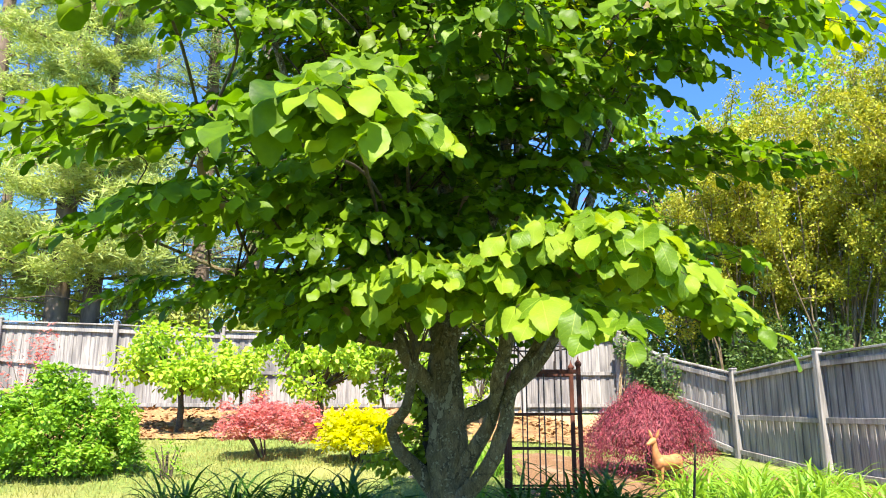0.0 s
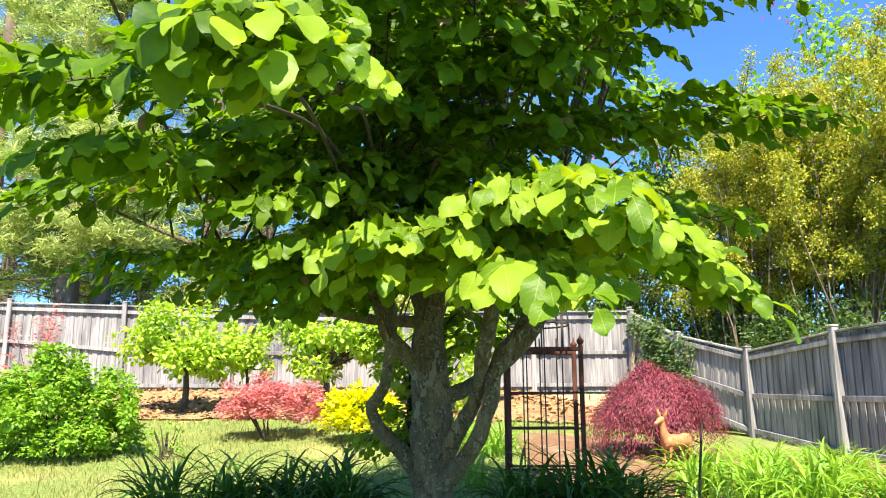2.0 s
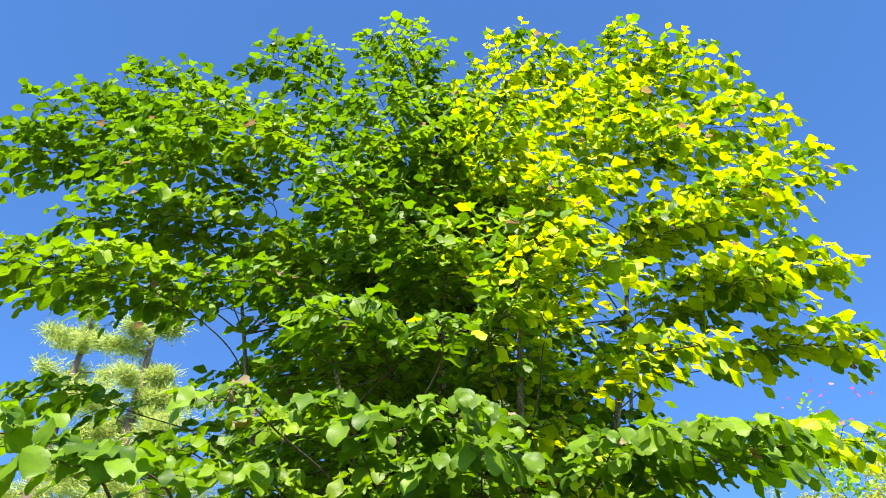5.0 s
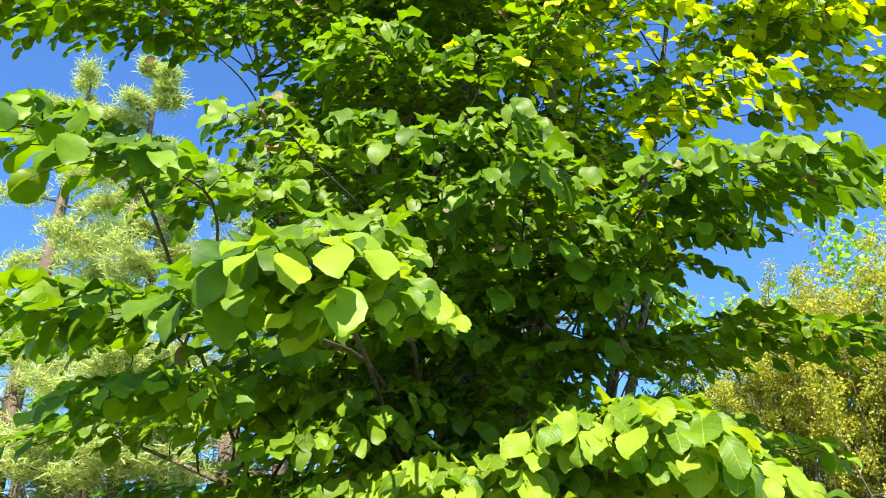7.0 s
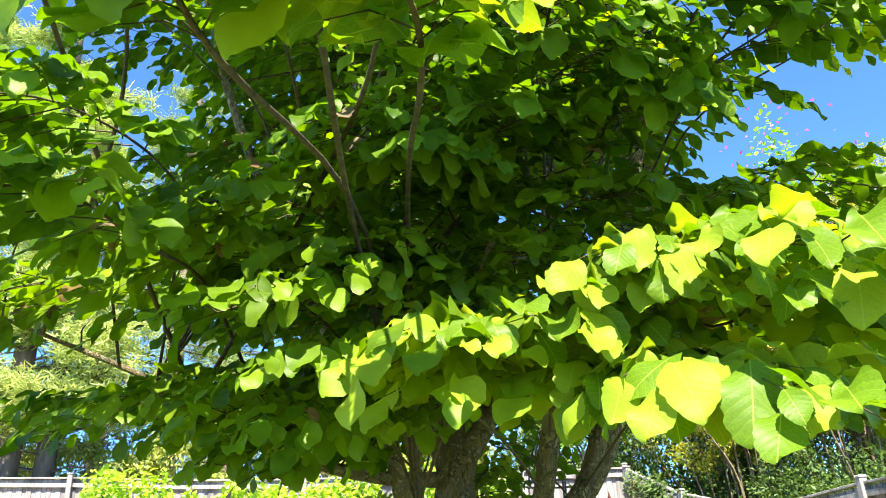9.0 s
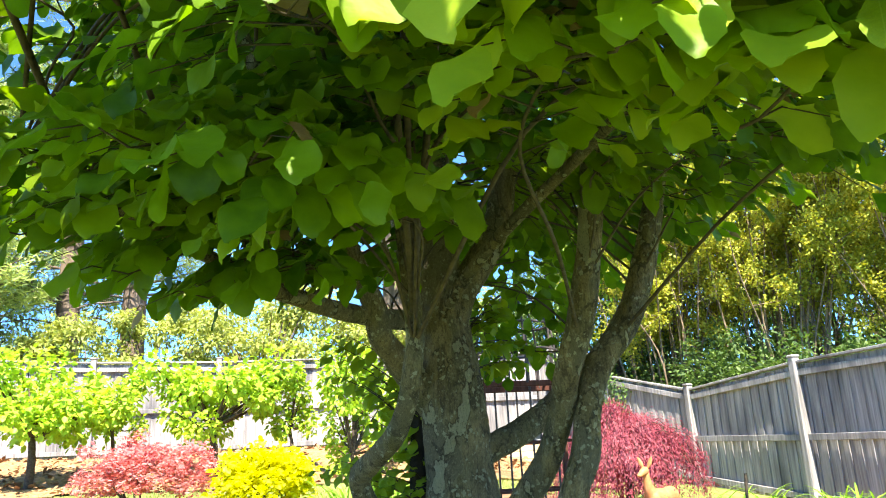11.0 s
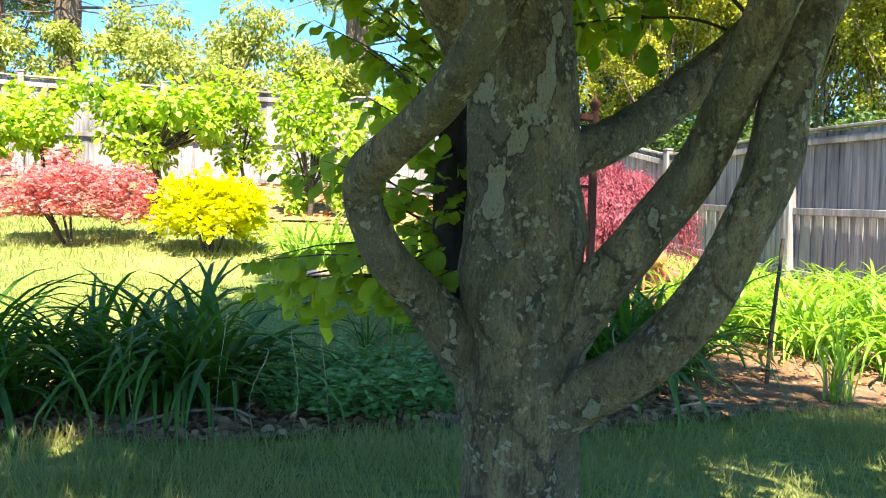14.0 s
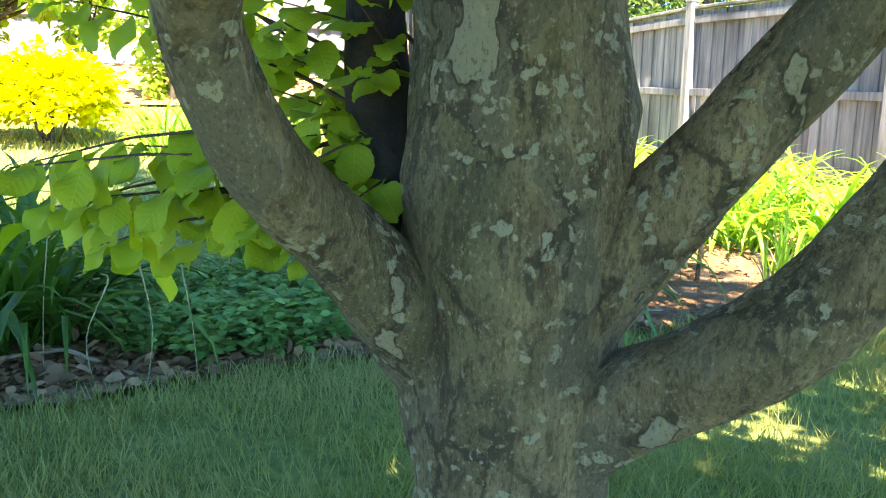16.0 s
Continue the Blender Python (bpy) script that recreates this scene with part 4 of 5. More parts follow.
for name, some, forms, material, label in (("crown", rest[:5000], BROAD, LEAF, "layered broad green leaves"), ("outer_crown", rest[5000:], PLAIN, LEAF, "dense broad green leaves")):
    some = some[~bronze[some] & ~fresh[some] & ~tip[some]]
    part(name, leaf_mesh(name, LP[some], LD[some], LN[some], LS[some], forms, material), None, tree, label, "stuff")
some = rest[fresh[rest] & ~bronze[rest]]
part("sunny_foliage", leaf_mesh("sunny_foliage", LP[some], LD[some], LN[some], LS[some], BROAD, LEAF_LIME), None, tree, "yellow-green new leaves high on the right, sunlight also put into their colour", "stuff")
some = rest[tip[rest] & ~bronze[rest]]
part("new_foliage", leaf_mesh("new_foliage", LP[some], LD[some], LN[some], LS[some], BROAD, LEAF_LIT), None, tree, "leaves on the low bough, sunlight put into their light green", "stuff")
some = rest[bronze[rest]]
part("young_foliage", leaf_mesh("young_foliage", LP[some], LD[some], LN[some], LS[some] * 0.8, BROAD, LEAF_BRONZE), None, tree, "scattered young bronze leaves", "stuff")
v, f = joined([tube(r, k) for r, k in TW])
part("twig_work", mesh_np("twig_work", v, f, TWIG, True), None, tree, "thin dark twigs", "stuff")
NEAR_LEAVES = [(LP[i], LD[i], LN[i], LS[i] * (0.68 if bronze[i] else 1.0), 1 if bronze[i] else 2 if tip[i] else 0, k % 4) for k, i in enumerate(first)]
NEAR_LEAVES += [(LP[i], LD[i], LN[i], LS[i], 2, k % 4) for k, i in enumerate(shoots[:130])]
some = shoots[130:]
part("shoot_foliage", leaf_mesh("shoot_foliage", LP[some], LD[some], LN[some], LS[some], BROAD, LEAF_LIT), None, tree, "young leaves on low shoots, dappled sun put into their pale green", "stuff")

# ---- shrubs and small trees ----


def cloud(center, radii, n, hollow=0.6, top=None):
    """Points in the outer part of an uneven ellipsoid, with their outward directions."""
    d = rand_dirs(n)
    w = 1 + 0.28 * np.array([noise.noise(Vector(q * 1.9) + Vector(center)) for q in d])
    r = rng.uniform(hollow, 1.0, n) ** 0.7 * w
    return np.array(center) + d * r[:, None] * np.array(radii), d


def shrub(name, label, category, x, y, radii, material, n, leaf, shapes=OVAL, clumps=9, droop=0.3, stems=6, group="", tuft=0.34, flat=0.7, base=0.0, ragged=1.0):
    """A shrub of many tufts over a dome: radii give half width, half depth and height; base the height of its lowest tufts."""
    z = h(x, y)
    root = thing(name, label, category, (x, y, z), group)
    P, D = [], []
    for k in range(clumps):
        a = 2.4 * k
        e = (k + 0.5) / clumps
        s = math.sqrt(1 - e * e) * rng.uniform(0.6, 0.82)
        w = tuft * rng.uniform(0.55, 1.35)
        s *= rng.uniform(0.85, 1.25)
        c = (s * radii[0] * math.cos(a), s * radii[1] * math.sin(a), radii[2] * (base + (0.9 - base) * e * rng.uniform(0.85, 1.05)))
        p, d = cloud(c, (radii[0] * w, radii[1] * w, radii[2] * w * flat), n // clumps, 0.15)
        P.append(p), D.append(d * 0.6 + unit(np.array([c[0], c[1], 0.25])) * 0.7)
    for k in range(clumps):
        a, e = rng.uniform(0, 6.283), rng.uniform(0.2, 1.0)
        s = math.sqrt(1 - e * e)
        c = np.array([s * radii[0] * math.cos(a), s * radii[1] * math.sin(a), radii[2] * (base + (1 - base) * e)]) * rng.uniform(0.9, 1.14)
        p, d = cloud(c, np.array(radii) * 0.13, max(2, int(ragged * n / clumps / 9)), 0.1)
        P.append(p), D.append(d)
    P, D = np.vstack(P), np.vstack(D)
    ok = P[:, 2] > 0.04
    P, D = P[ok], D[ok]
    d = D + rng.normal(0, 0.4, D.shape) + np.array([0, 0, -droop])
    nn = D * 0.5 + np.array([0, 0, 1.0]) + rng.normal(0, 0.35, D.shape)
    part("foliage", leaf_mesh("foliage", P, d, nn, leaf * rng.uniform(0.6, 1.25, len(P)), shapes, material), None, root, kind="stuff")
    for k in range(stems):
        a = rng.uniform(0, 6.28)
        e = (0.55 * radii[0] * math.cos(a), 0.55 * radii[1] * math.sin(a), radii[2] * rng.uniform(0.6, 0.85))
        rows = spline([(0.05 * math.cos(a), 0.05 * math.sin(a), -0.05, 0.016), (e[0] * 0.5, e[1] * 0.5, e[2] * 0.45, 0.011), (*e, 0.004)], 4)
        v, f = tube(rows, 6, 0.1)
        part("stem", mesh_np("stem", v, f, TWIG, True), None, root)
    return root


def small_tree(name, label, category, x, y, trunk_h, spread, top, material, n, leaf, shapes=OVAL, bark=TWIG, r=0.05, group="", clumps=11, flat=0.5):
    z = h(x, y)
    root = thing(name, label, category, (x, y, z), group)
    rows = spline([(0, 0, -0.1, r * 1.25), (0.02, 0, trunk_h * 0.5, r), (-0.02, 0.02, trunk_h, r * 0.8)], 5)
    v, f = tube(rows, 10, 0.2)
    part("trunk", mesh_np("trunk", v, f, bark, True), None, root)
    P, D = [], []
    for k in range(clumps):
        a = 2 * math.pi * k / clumps * 2.4
        s = rng.uniform(0.25, 0.85)
        zz = trunk_h + (top - trunk_h) * rng.uniform(-0.1, 0.9)
        c = np.array((spread * s * math.cos(a), spread * 0.6 * s * math.sin(a), zz))
        v, f = tube(spline([(0, 0, trunk_h * 0.95, r * 0.6), (*(c * (0.5, 0.5, 0.55) + (0, 0, trunk_h * 0.35)), r * 0.35), (*c, r * 0.12)], 4), 6, 0.15)
        part("limb", mesh_np("limb", v, f, bark, True), None, root)
        p, d = cloud(c, (spread * rng.uniform(0.16, 0.36), spread * 0.28, (top - trunk_h) * rng.uniform(0.35, 0.7) * flat), n // clumps, 0.2)
        P.append(p), D.append(d)
    P, D = np.vstack(P), np.vstack(D)
    d = D * 0.7 + rng.normal(0, 0.5, D.shape) + np.array([0, 0, -0.35])
    nn = D * 0.4 + np.array([0, 0, 1.0]) + rng.normal(0, 0.35, D.shape)
    part("crown", leaf_mesh("crown", P, d, nn, leaf * rng.uniform(0.6, 1.25, len(P)), shapes, material), None, root, kind="stuff")
    return root


FRUIT = "fruit trees by the fence"
small_tree("fruit_tree", "small fruit tree with fresh green leaves before the fence", "tree", -4.72, 14.4, 0.8, 1.4, 1.95, FRUIT_LEAF, 4300, 0.1, r=0.055, group=FRUIT, clumps=22)
small_tree("fruit_tree", "small fruit tree with fresh green leaves before the fence", "tree", -2.28, 14.8, 0.8, 1.25, 1.8, FRUIT_LEAF, 3500, 0.1, r=0.06, group=FRUIT, clumps=20)
small_tree("fruit_tree", "slender fruit tree with fresh green leaves before the fence", "tree", -3.9, 15.4, 0.75, 0.5, 1.6, FRUIT_LEAF, 900, 0.09, r=0.03, group=FRUIT, clumps=8)
small_tree("fruit_tree", "slender fruit tree with fresh green leaves before the fence", "tree", -1.15, 15.2, 0.7, 0.55, 1.7, FRUIT_LEAF, 900, 0.09, r=0.03, group=FRUIT, clumps=8)
small_tree("fruit_tree", "slender fruit tree with fresh green leaves before the fence", "tree", -0.2, 14.1, 0.35, 0.7, 2.0, FRUIT_LEAF, 2200, 0.09, r=0.035, group=FRUIT, clumps=20)
small_tree("fruit_tree", "slender fruit tree with fresh green leaves before the fence", "tree", 0.7, 15.2, 0.5, 0.55, 1.8, FRUIT_LEAF, 1200, 0.09, r=0.03, group=FRUIT, clumps=9)
small_tree("maple_sapling", "thin red-leaved maple sapling by the fence", "tree", -7.9, 15.0, 0.5, 0.75, 1.9, RED_LEAF, 420, 0.07, SPLAY, r=0.018, clumps=10)
shrub("green_bush", "bushy green shrub on the sunny lawn", "shrub", -5.05, 10.6, (1.05, 0.85, 1.2), SHRUB_LEAF, 10000, 0.062, OVAL, 44, tuft=0.24, ragged=5.5)
shrub("red_maple", "small red cut-leaf maple on the lawn", "shrub", -2.6, 11.9, (0.78, 0.6, 0.86), RED_LEAF, 6800, 0.046, SPLAY, 28, droop=0.5, tuft=0.36, ragged=2.5, flat=0.28, base=0.35)
shrub("gold_bush", "bright yellow leafy shrub on the lawn", "shrub", -1.2, 11.45, (0.54, 0.48, 0.72), GOLD_LEAF, 3000, 0.07, OVAL, 26, tuft=0.32, flat=0.45, base=0.3, ragged=2.5)
shrub("rose_bush", "small sparse rose bush in the grass", "shrub", -3.5, 10.35, (0.3, 0.28, 0.5), SHRUB_LEAF, 150, 0.045, OVAL, 12, stems=10)


def weeping(x, y, radii, strands, material):
    """A mound of thin shoots that arch over from the heart and hang to the ground, set with fine cut leaves."""
    root = thing("weeping_maple", "mounded weeping maple with crimson threadlike leaves", "shrub", (x, y, h(x, y)))
    P, D, T = [], [], []
    for k in range(strands):
        a, e = rng.uniform(0, 6.283), rng.uniform(0.05, 1.0) ** 0.7
        w = 1 + 0.2 * noise.noise(Vector((math.cos(a) * 1.5, math.sin(a) * 1.5, 2.0 * e)))
        rx, ry, top = radii[0] * e * w, radii[1] * e * w, radii[2] * w * rng.uniform(0.92, 1.04) * (0.6 + 0.4 * math.sqrt(max(0.0, 1 - e * e)))
        foot = max(0.03, top - rng.uniform(0.25, 0.75) * radii[2])
        c, s = math.cos(a), math.sin(a)
        line = spline([(0.12 * rx * c, 0.12 * ry * s, top * 0.8), (0.62 * rx * c, 0.62 * ry * s, top), (0.93 * rx * c, 0.93 * ry * s, top * 0.55 + foot * 0.45), (rx * c, ry * s, foot)], 7)
        if k % 5 == 0:
            T.append(tube(np.c_[line, np.linspace(0.006, 0.002, len(line))], 4))
        m = 110
        q = rng.uniform(0.18, 1.0, m) * (len(line) - 1)
        i0 = np.minimum(q.astype(int), len(line) - 2)
        p = line[i0] + (line[i0 + 1] - line[i0]) * (q - i0)[:, None]
        P.append(p + rng.normal(0, 0.045, (m, 3)))
        D.append(unit(line[i0 + 1] - line[i0]) * 0.8 + np.array([0.5 * c, 0.5 * s, -0.7]) + rng.normal(0, 0.7, (m, 3)))
    P, D = np.vstack(P), np.vstack(D)
    ok = P[:, 2] > 0.02
    part("foliage", leaf_mesh("foliage", P[ok], D[ok], rand_dirs(int(ok.sum())) * 0.5 + unit(P[ok] * (1, 1, 0.4)) + (0, 0, 0.5), rng.uniform(0.018, 0.046, int(ok.sum())), THREAD, material), None, root, kind="stuff")
    part("shoot_work", mesh_np("shoot_work", *joined(T), TWIG, True), None, root, "thin dark shoots", "stuff")
    part("stem", mesh_np("stem", *tube(spline([(0, 0, -0.05, 0.05), (0.03, 0.02, 0.4, 0.04), (-0.02, 0, 0.85, 0.02)], 5), 8, 0.2), TWIG, True), None, root)
    return root


weeping(2.75, 10.95, (0.98, 0.85, 1.06), 520, WINE_LEAF)


def blades(name, root, n, spread, length, width, material, arch=0.8, up=1.0, at=(0, 0, 0)):
    """Arching strap leaves from one crown."""
    V, F = [], []
    k = 6
    for i in range(n):
        a = rng.uniform(0, 2 * math.pi)
        r0 = spread * math.sqrt(rng.random())
        b = np.array([r0 * math.cos(a * 3 + i), r0 * math.sin(a * 3 + i), 0.0]) + at
        L = length * rng.uniform(0.6, 1.15)
        lean = rng.uniform(0.3, 1.15) * arch
        d = np.array([math.cos(a), math.sin(a), 0.0])
        s = np.array([-d[1], d[0], 0.0])
        t = np.linspace(0, 1, k)
        ang = lean * 0.55 + lean * 3.0 * t ** 1.5
        step = L / (k - 1)
        x = np.concatenate([[0], np.cumsum(np.sin(ang[:-1]) * step)])
        zz = np.concatenate([[0], np.cumsum(np.cos(ang[:-1]) * step)]) * up
        w = width * np.array([0.75, 1.0, 0.95, 0.8, 0.5, 0.04])
        c = b + x[:, None] * d + zz[:, None] * np.array([0, 0, 1.0])
        fold = w[:, None] * 0.25 * np.array([0, 0, 1.0])
        v = np.concatenate([c - s * w[:, None] / 2 + fold, c, c + s * w[:, None] / 2 + fold])
        o = len(V) * 3 * k
        V.append(v)
        for j in range(k - 1):
            F += [(o + j, o + k + j, o + k + j + 1, o + j + 1), (o + k + j, o + 2 * k + j, o + 2 * k + j + 1, o + k + j + 1)]
    return part(name, mesh_np(name, np.vstack(V), F, material, True), None, root, kind="stuff")


STRAPS = []


def strap_mesh(lean, droop, material):
    """One folded strap leaf a metre long that arches along x."""
    k = 8
    t = np.linspace(0, 1, k)
    ang = lean + droop * t ** 1.5
    x = np.concatenate([[0], np.cumsum(np.sin(ang[:-1]))]) / (k - 1)
    z = np.concatenate([[0], np.cumsum(np.cos(ang[:-1]))]) / (k - 1)
    w = 0.037 * np.array([0.6, 0.85, 1.0, 1.0, 0.9, 0.7, 0.42, 0.02])
    v = np.concatenate([np.stack([x, s * w / 2, z + abs(s) * w * 0.3], -1) for s in (-1, 0, 1)])
    f = [(r * k + i, (r + 1) * k + i, (r + 1) * k + i + 1, r * k + i + 1) for r in (0, 1) for i in range(k - 1)]
    return mesh_np("leaf", v, f, material, True)


def lily(x, y, n, length, spread, material, label, near=False):
    root = thing("daylily_clump", label, "daylily", (x, y, h(x, y)), "daylilies in the bed")
    if not near:
        blades("leaves", root, n, spread, length, 0.03, material, 1.0)
        return root
    for k in range(n):
        a, r, s = rng.uniform(0, 6.283), spread * math.sqrt(rng.random()), length * rng.uniform(0.65, 1.15)
        q = rng.uniform(0, 6.283)
        m = pose(r * math.cos(q), r * math.sin(q), -0.01, 0, 0, math.degrees(a)) @ Matrix.Diagonal((s, s * rng.uniform(0.8, 1.2), s, 1))
        STRAPS.append((root, int(rng.integers(0, 10)) + (10 if material is LILY_SUNLIT else 0), m))
    return root


SHADY = "clump of arching daylily leaves in the mulch bed, shade put into the dark green"
SUNNY = "clump of daylily leaves, sunlight put into the bright green"
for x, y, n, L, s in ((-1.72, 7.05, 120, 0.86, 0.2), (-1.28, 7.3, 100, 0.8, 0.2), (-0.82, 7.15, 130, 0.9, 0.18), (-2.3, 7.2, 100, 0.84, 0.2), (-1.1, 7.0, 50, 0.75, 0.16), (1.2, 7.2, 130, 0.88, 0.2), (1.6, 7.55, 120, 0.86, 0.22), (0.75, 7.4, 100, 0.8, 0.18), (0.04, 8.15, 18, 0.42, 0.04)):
    lily(x, y, n, L, s, LILY_SHADED, SHADY, True)
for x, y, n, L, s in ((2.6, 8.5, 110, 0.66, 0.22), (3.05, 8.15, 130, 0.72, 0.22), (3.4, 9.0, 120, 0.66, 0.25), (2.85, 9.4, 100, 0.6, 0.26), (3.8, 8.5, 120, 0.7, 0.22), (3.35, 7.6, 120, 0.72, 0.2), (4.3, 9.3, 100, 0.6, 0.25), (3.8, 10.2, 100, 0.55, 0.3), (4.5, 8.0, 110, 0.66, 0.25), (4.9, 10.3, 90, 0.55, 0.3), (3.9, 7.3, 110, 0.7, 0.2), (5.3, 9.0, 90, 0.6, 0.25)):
    lily(x, y, int(n * 0.95), L * 1.08, s, LILY_SUNLIT, SUNNY, True)
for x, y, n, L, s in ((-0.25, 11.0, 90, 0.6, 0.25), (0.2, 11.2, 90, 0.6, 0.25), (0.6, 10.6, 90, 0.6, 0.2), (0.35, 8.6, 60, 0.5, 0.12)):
    lily(x, y, int(n * 0.95), L * 1.08, s, LILY_SUNLIT, SUNNY, True)
daff = thing("daffodil_clump", "small clump of upright blue-green daffodil leaves in mulch", "daffodil", (2.34, 6.94, h(2.34, 6.94)))
blades("foliage", daff, 34, 0.07, 0.46, 0.013, LILY_SUNLIT, 0.3)
blades("foliage", daff, 10, 0.07, 0.4, 0.013, STRAW, 0.9)

# ---- loose things ----


def stone(name, label, x, y, size, seed):
    bm = bmesh.new()
    bmesh.ops.create_icosphere(bm, subdivisions=4, radius=1)
    for w in bm.verts:
        c = w.co.copy()
        k = 1 + 0.35 * noise.noise(c * 1.1 + Vector((seed, 0, 0))) + 0.08 * noise.noise(c * 4 + Vector((seed, 3, 0)))
        w.co = Vector((c.x * size[0], c.y * size[1], c.z * size[2])) * k
    for fc in bm.faces:
        fc.smooth = True
    me = bpy.data.meshes.new(name)
    bm.to_mesh(me)
    bm.free()
    me.materials.append(STONE)
    ob = new(name, me)
    ob.location = (x, y, h(x, y) + size[2] * 0.45)
    return tagged(ob, label, "stone")


stone("boulder", "rounded pinkish-grey boulder at the bed's edge", -1.85, 6.62, (0.17, 0.14, 0.2), 2)
stone("rock", "small pale rock lying in the mulch", 0.33, 7.68, (0.1, 0.085, 0.075), 5)
stone("flat_stone", "flat pale stone lying in the grass", -0.27, 10.5, (0.17, 0.1, 0.035), 9)
for k, (x, y, t) in enumerate(((-0.41, 6.55, 0.42), (-0.72, 6.8, 0.5), (-0.25, 6.66, 0.38), (-1.02, 6.72, 0.46), (-0.55, 6.62, 0.34), (1.05, 6.75, 0.4))):
    rows = spline([(x, y, h(x, y) - 0.02, 0.002), (x + 0.03 * math.cos(k), y, h(x, y) + t * 0.5, 0.0017), (x + 0.05 * math.sin(k * 2), y, h(x, y) + t, 0.003), (x + 0.03 * math.sin(k * 2), y, h(x, y) + t * 1.08, 0.001)], 4)
    tagged(new("grass_stalk", mesh_np("grass_stalk", *tube(rows, 5), STALK, True)), "thin pale grass stalk standing in the bed", "grass stalk", "stalks in the bed")

# deer statue
DEER_AT = (2.58, 9.95)


def deer():
    P = []
    P.append(tube(spline([(0.02, 0, 0.37, 0.03), (0.06, 0, 0.37, 0.085), (0.18, 0, 0.355, 0.098), (0.32, 0, 0.365, 0.088), (0.44, 0, 0.375, 0.092), (0.51, 0, 0.37, 0.06), (0.535, 0, 0.36, 0.01)], 5), 16))
    P.append(tube(spline([(0.10, 0, 0.37, 0.085), (0.045, 0, 0.46, 0.055), (0.02, 0, 0.55, 0.04), (0.005, 0, 0.62, 0.036)], 5), 14))
    P.append(tube(spline([(0.04, 0, 0.635, 0.01), (0.01, 0, 0.637, 0.042), (-0.04, 0, 0.62, 0.038), (-0.085, 0, 0.60, 0.024), (-0.12, 0, 0.592, 0.018), (-0.132, 0, 0.59, 0.004)], 5), 14))
    for s in (-1, 1):
        v, f = tube(spline([(0.015, s * 0.022, 0.655, 0.008), (0.02, s * 0.05, 0.70, 0.024), (0.024, s * 0.07, 0.745, 0.018), (0.026, s * 0.085, 0.775, 0.002)], 4), 10)
        v[:, 0] = 0.02 + (v[:, 0] - 0.02) * 0.45
        P.append((v, f))
        P.append(tube(spline([(0.10, s * 0.035, 0.36, 0.045), (0.095, s * 0.045, 0.26, 0.022), (0.088, s * 0.045, 0.17, 0.015), (0.095, s * 0.045, 0.04, 0.010), (0.088, s * 0.045, 0.0, 0.015)], 4), 10))
        P.append(tube(spline([(0.45, s * 0.035, 0.37, 0.06), (0.455, s * 0.045, 0.26, 0.032), (0.49, s * 0.045, 0.18, 0.017), (0.465, s * 0.045, 0.04, 0.010), (0.458, s * 0.045, 0.0, 0.015)], 4), 10))
    P.append(tube(spline([(0.515, 0, 0.40, 0.015), (0.55, 0, 0.385, 0.02), (0.56, 0, 0.33, 0.004)], 4), 8))
    v, f = joined(P)
    ob = new("deer_statue", mesh_np("deer_statue", v, f, FAWN, True))
    ob.matrix_world = pose(*DEER_AT, h(*DEER_AT), 0, 0, 36) @ Matrix.Scale(0.95, 4)
    tagged(ob, "fawn-coloured deer statue standing beside the maple", "statue")


deer()

# garden trellis with a domed iron top
TX, TY = 0.99, 7.85
trellis = thing("garden_trellis", "brown wooden trellis with grid bars and a domed iron top", "trellis", (TX, TY, h(TX, TY)))


def bar(name, a, b, w, material, parent):
    a, b = Vector(a), Vector(b)
    bm = bmesh.new()
    box(bm, ((b - a).length, w, w), (a + b) / 2, w * 0.12, (b - a).to_track_quat("X", "Z").to_matrix().to_4x4())
    return part(name, bm, material, parent)


for sx in (-0.345, 0.345):
    for sy in (0, 0.45):
        post = bar("post", (sx, sy, -0.1), (sx, sy, 1.5), 0.042, BROWN_POST, trellis)
        if sx > 0:
            v, f = tube(spline([(sx, sy, 1.5, 0.02), (sx, sy, 1.54, 0.035), (sx, sy, 1.57, 0.012), (sx, sy, 1.61, 0.002)], 3), 10)
            part("finial", mesh_np("finial", v, f, BROWN_POST, True), None, post)
for sy in (0, 0.45):
    for zz, w in ((1.46, 0.04), (1.05, 0.02), (0.72, 0.02), (0.35, 0.02)):
        bar("crossbar", (-0.345, sy, zz), (0.345, sy, zz), w, BROWN_POST, trellis)
    for sx in (-0.17, 0.0, 0.17):
        bar("upright", (sx, sy, 0.0), (sx, sy, 1.9 if sy == 0 else 1.6), 0.013, IRON, trellis)
for k in range(8):
    a = 2 * math.pi * k / 8
    rows = [(-0.03 + 0.3 * math.cos(a) * c, 0.225 + 0.3 * math.sin(a) * c, 1.46 + zz, 0.009) for c, zz in ((1, 0), (1, 0.25), (0.9, 0.45), (0.62, 0.62), (0.2, 0.72))]
    v, f = tube(spline(rows, 4), 6)
    part("rib", mesh_np("rib", v, f, IRON, True), None, trellis)
for rr, zz in ((0.3, 0.25), (0.27, 0.45), (0.19, 0.62)):
    a = np.linspace(0, 2 * math.pi, 25)
    v, f = tube(np.c_[-0.03 + rr * np.cos(a), 0.225 + rr * np.sin(a), np.full(25, 1.46 + zz), np.full(25, 0.009)], 6)
    part("hoop", mesh_np("hoop", v, f, IRON, True), None, trellis)

stake = new("garden_stake", mesh_np("garden_stake", *tube(spline([(2.23, 7.4, -0.1, 0.013), (2.25, 7.4, 0.3, 0.012), (2.28, 7.4, 0.6, 0.012), (2.30, 7.4, 0.84, 0.009)], 5), 8, 0.3), TWIG, True))
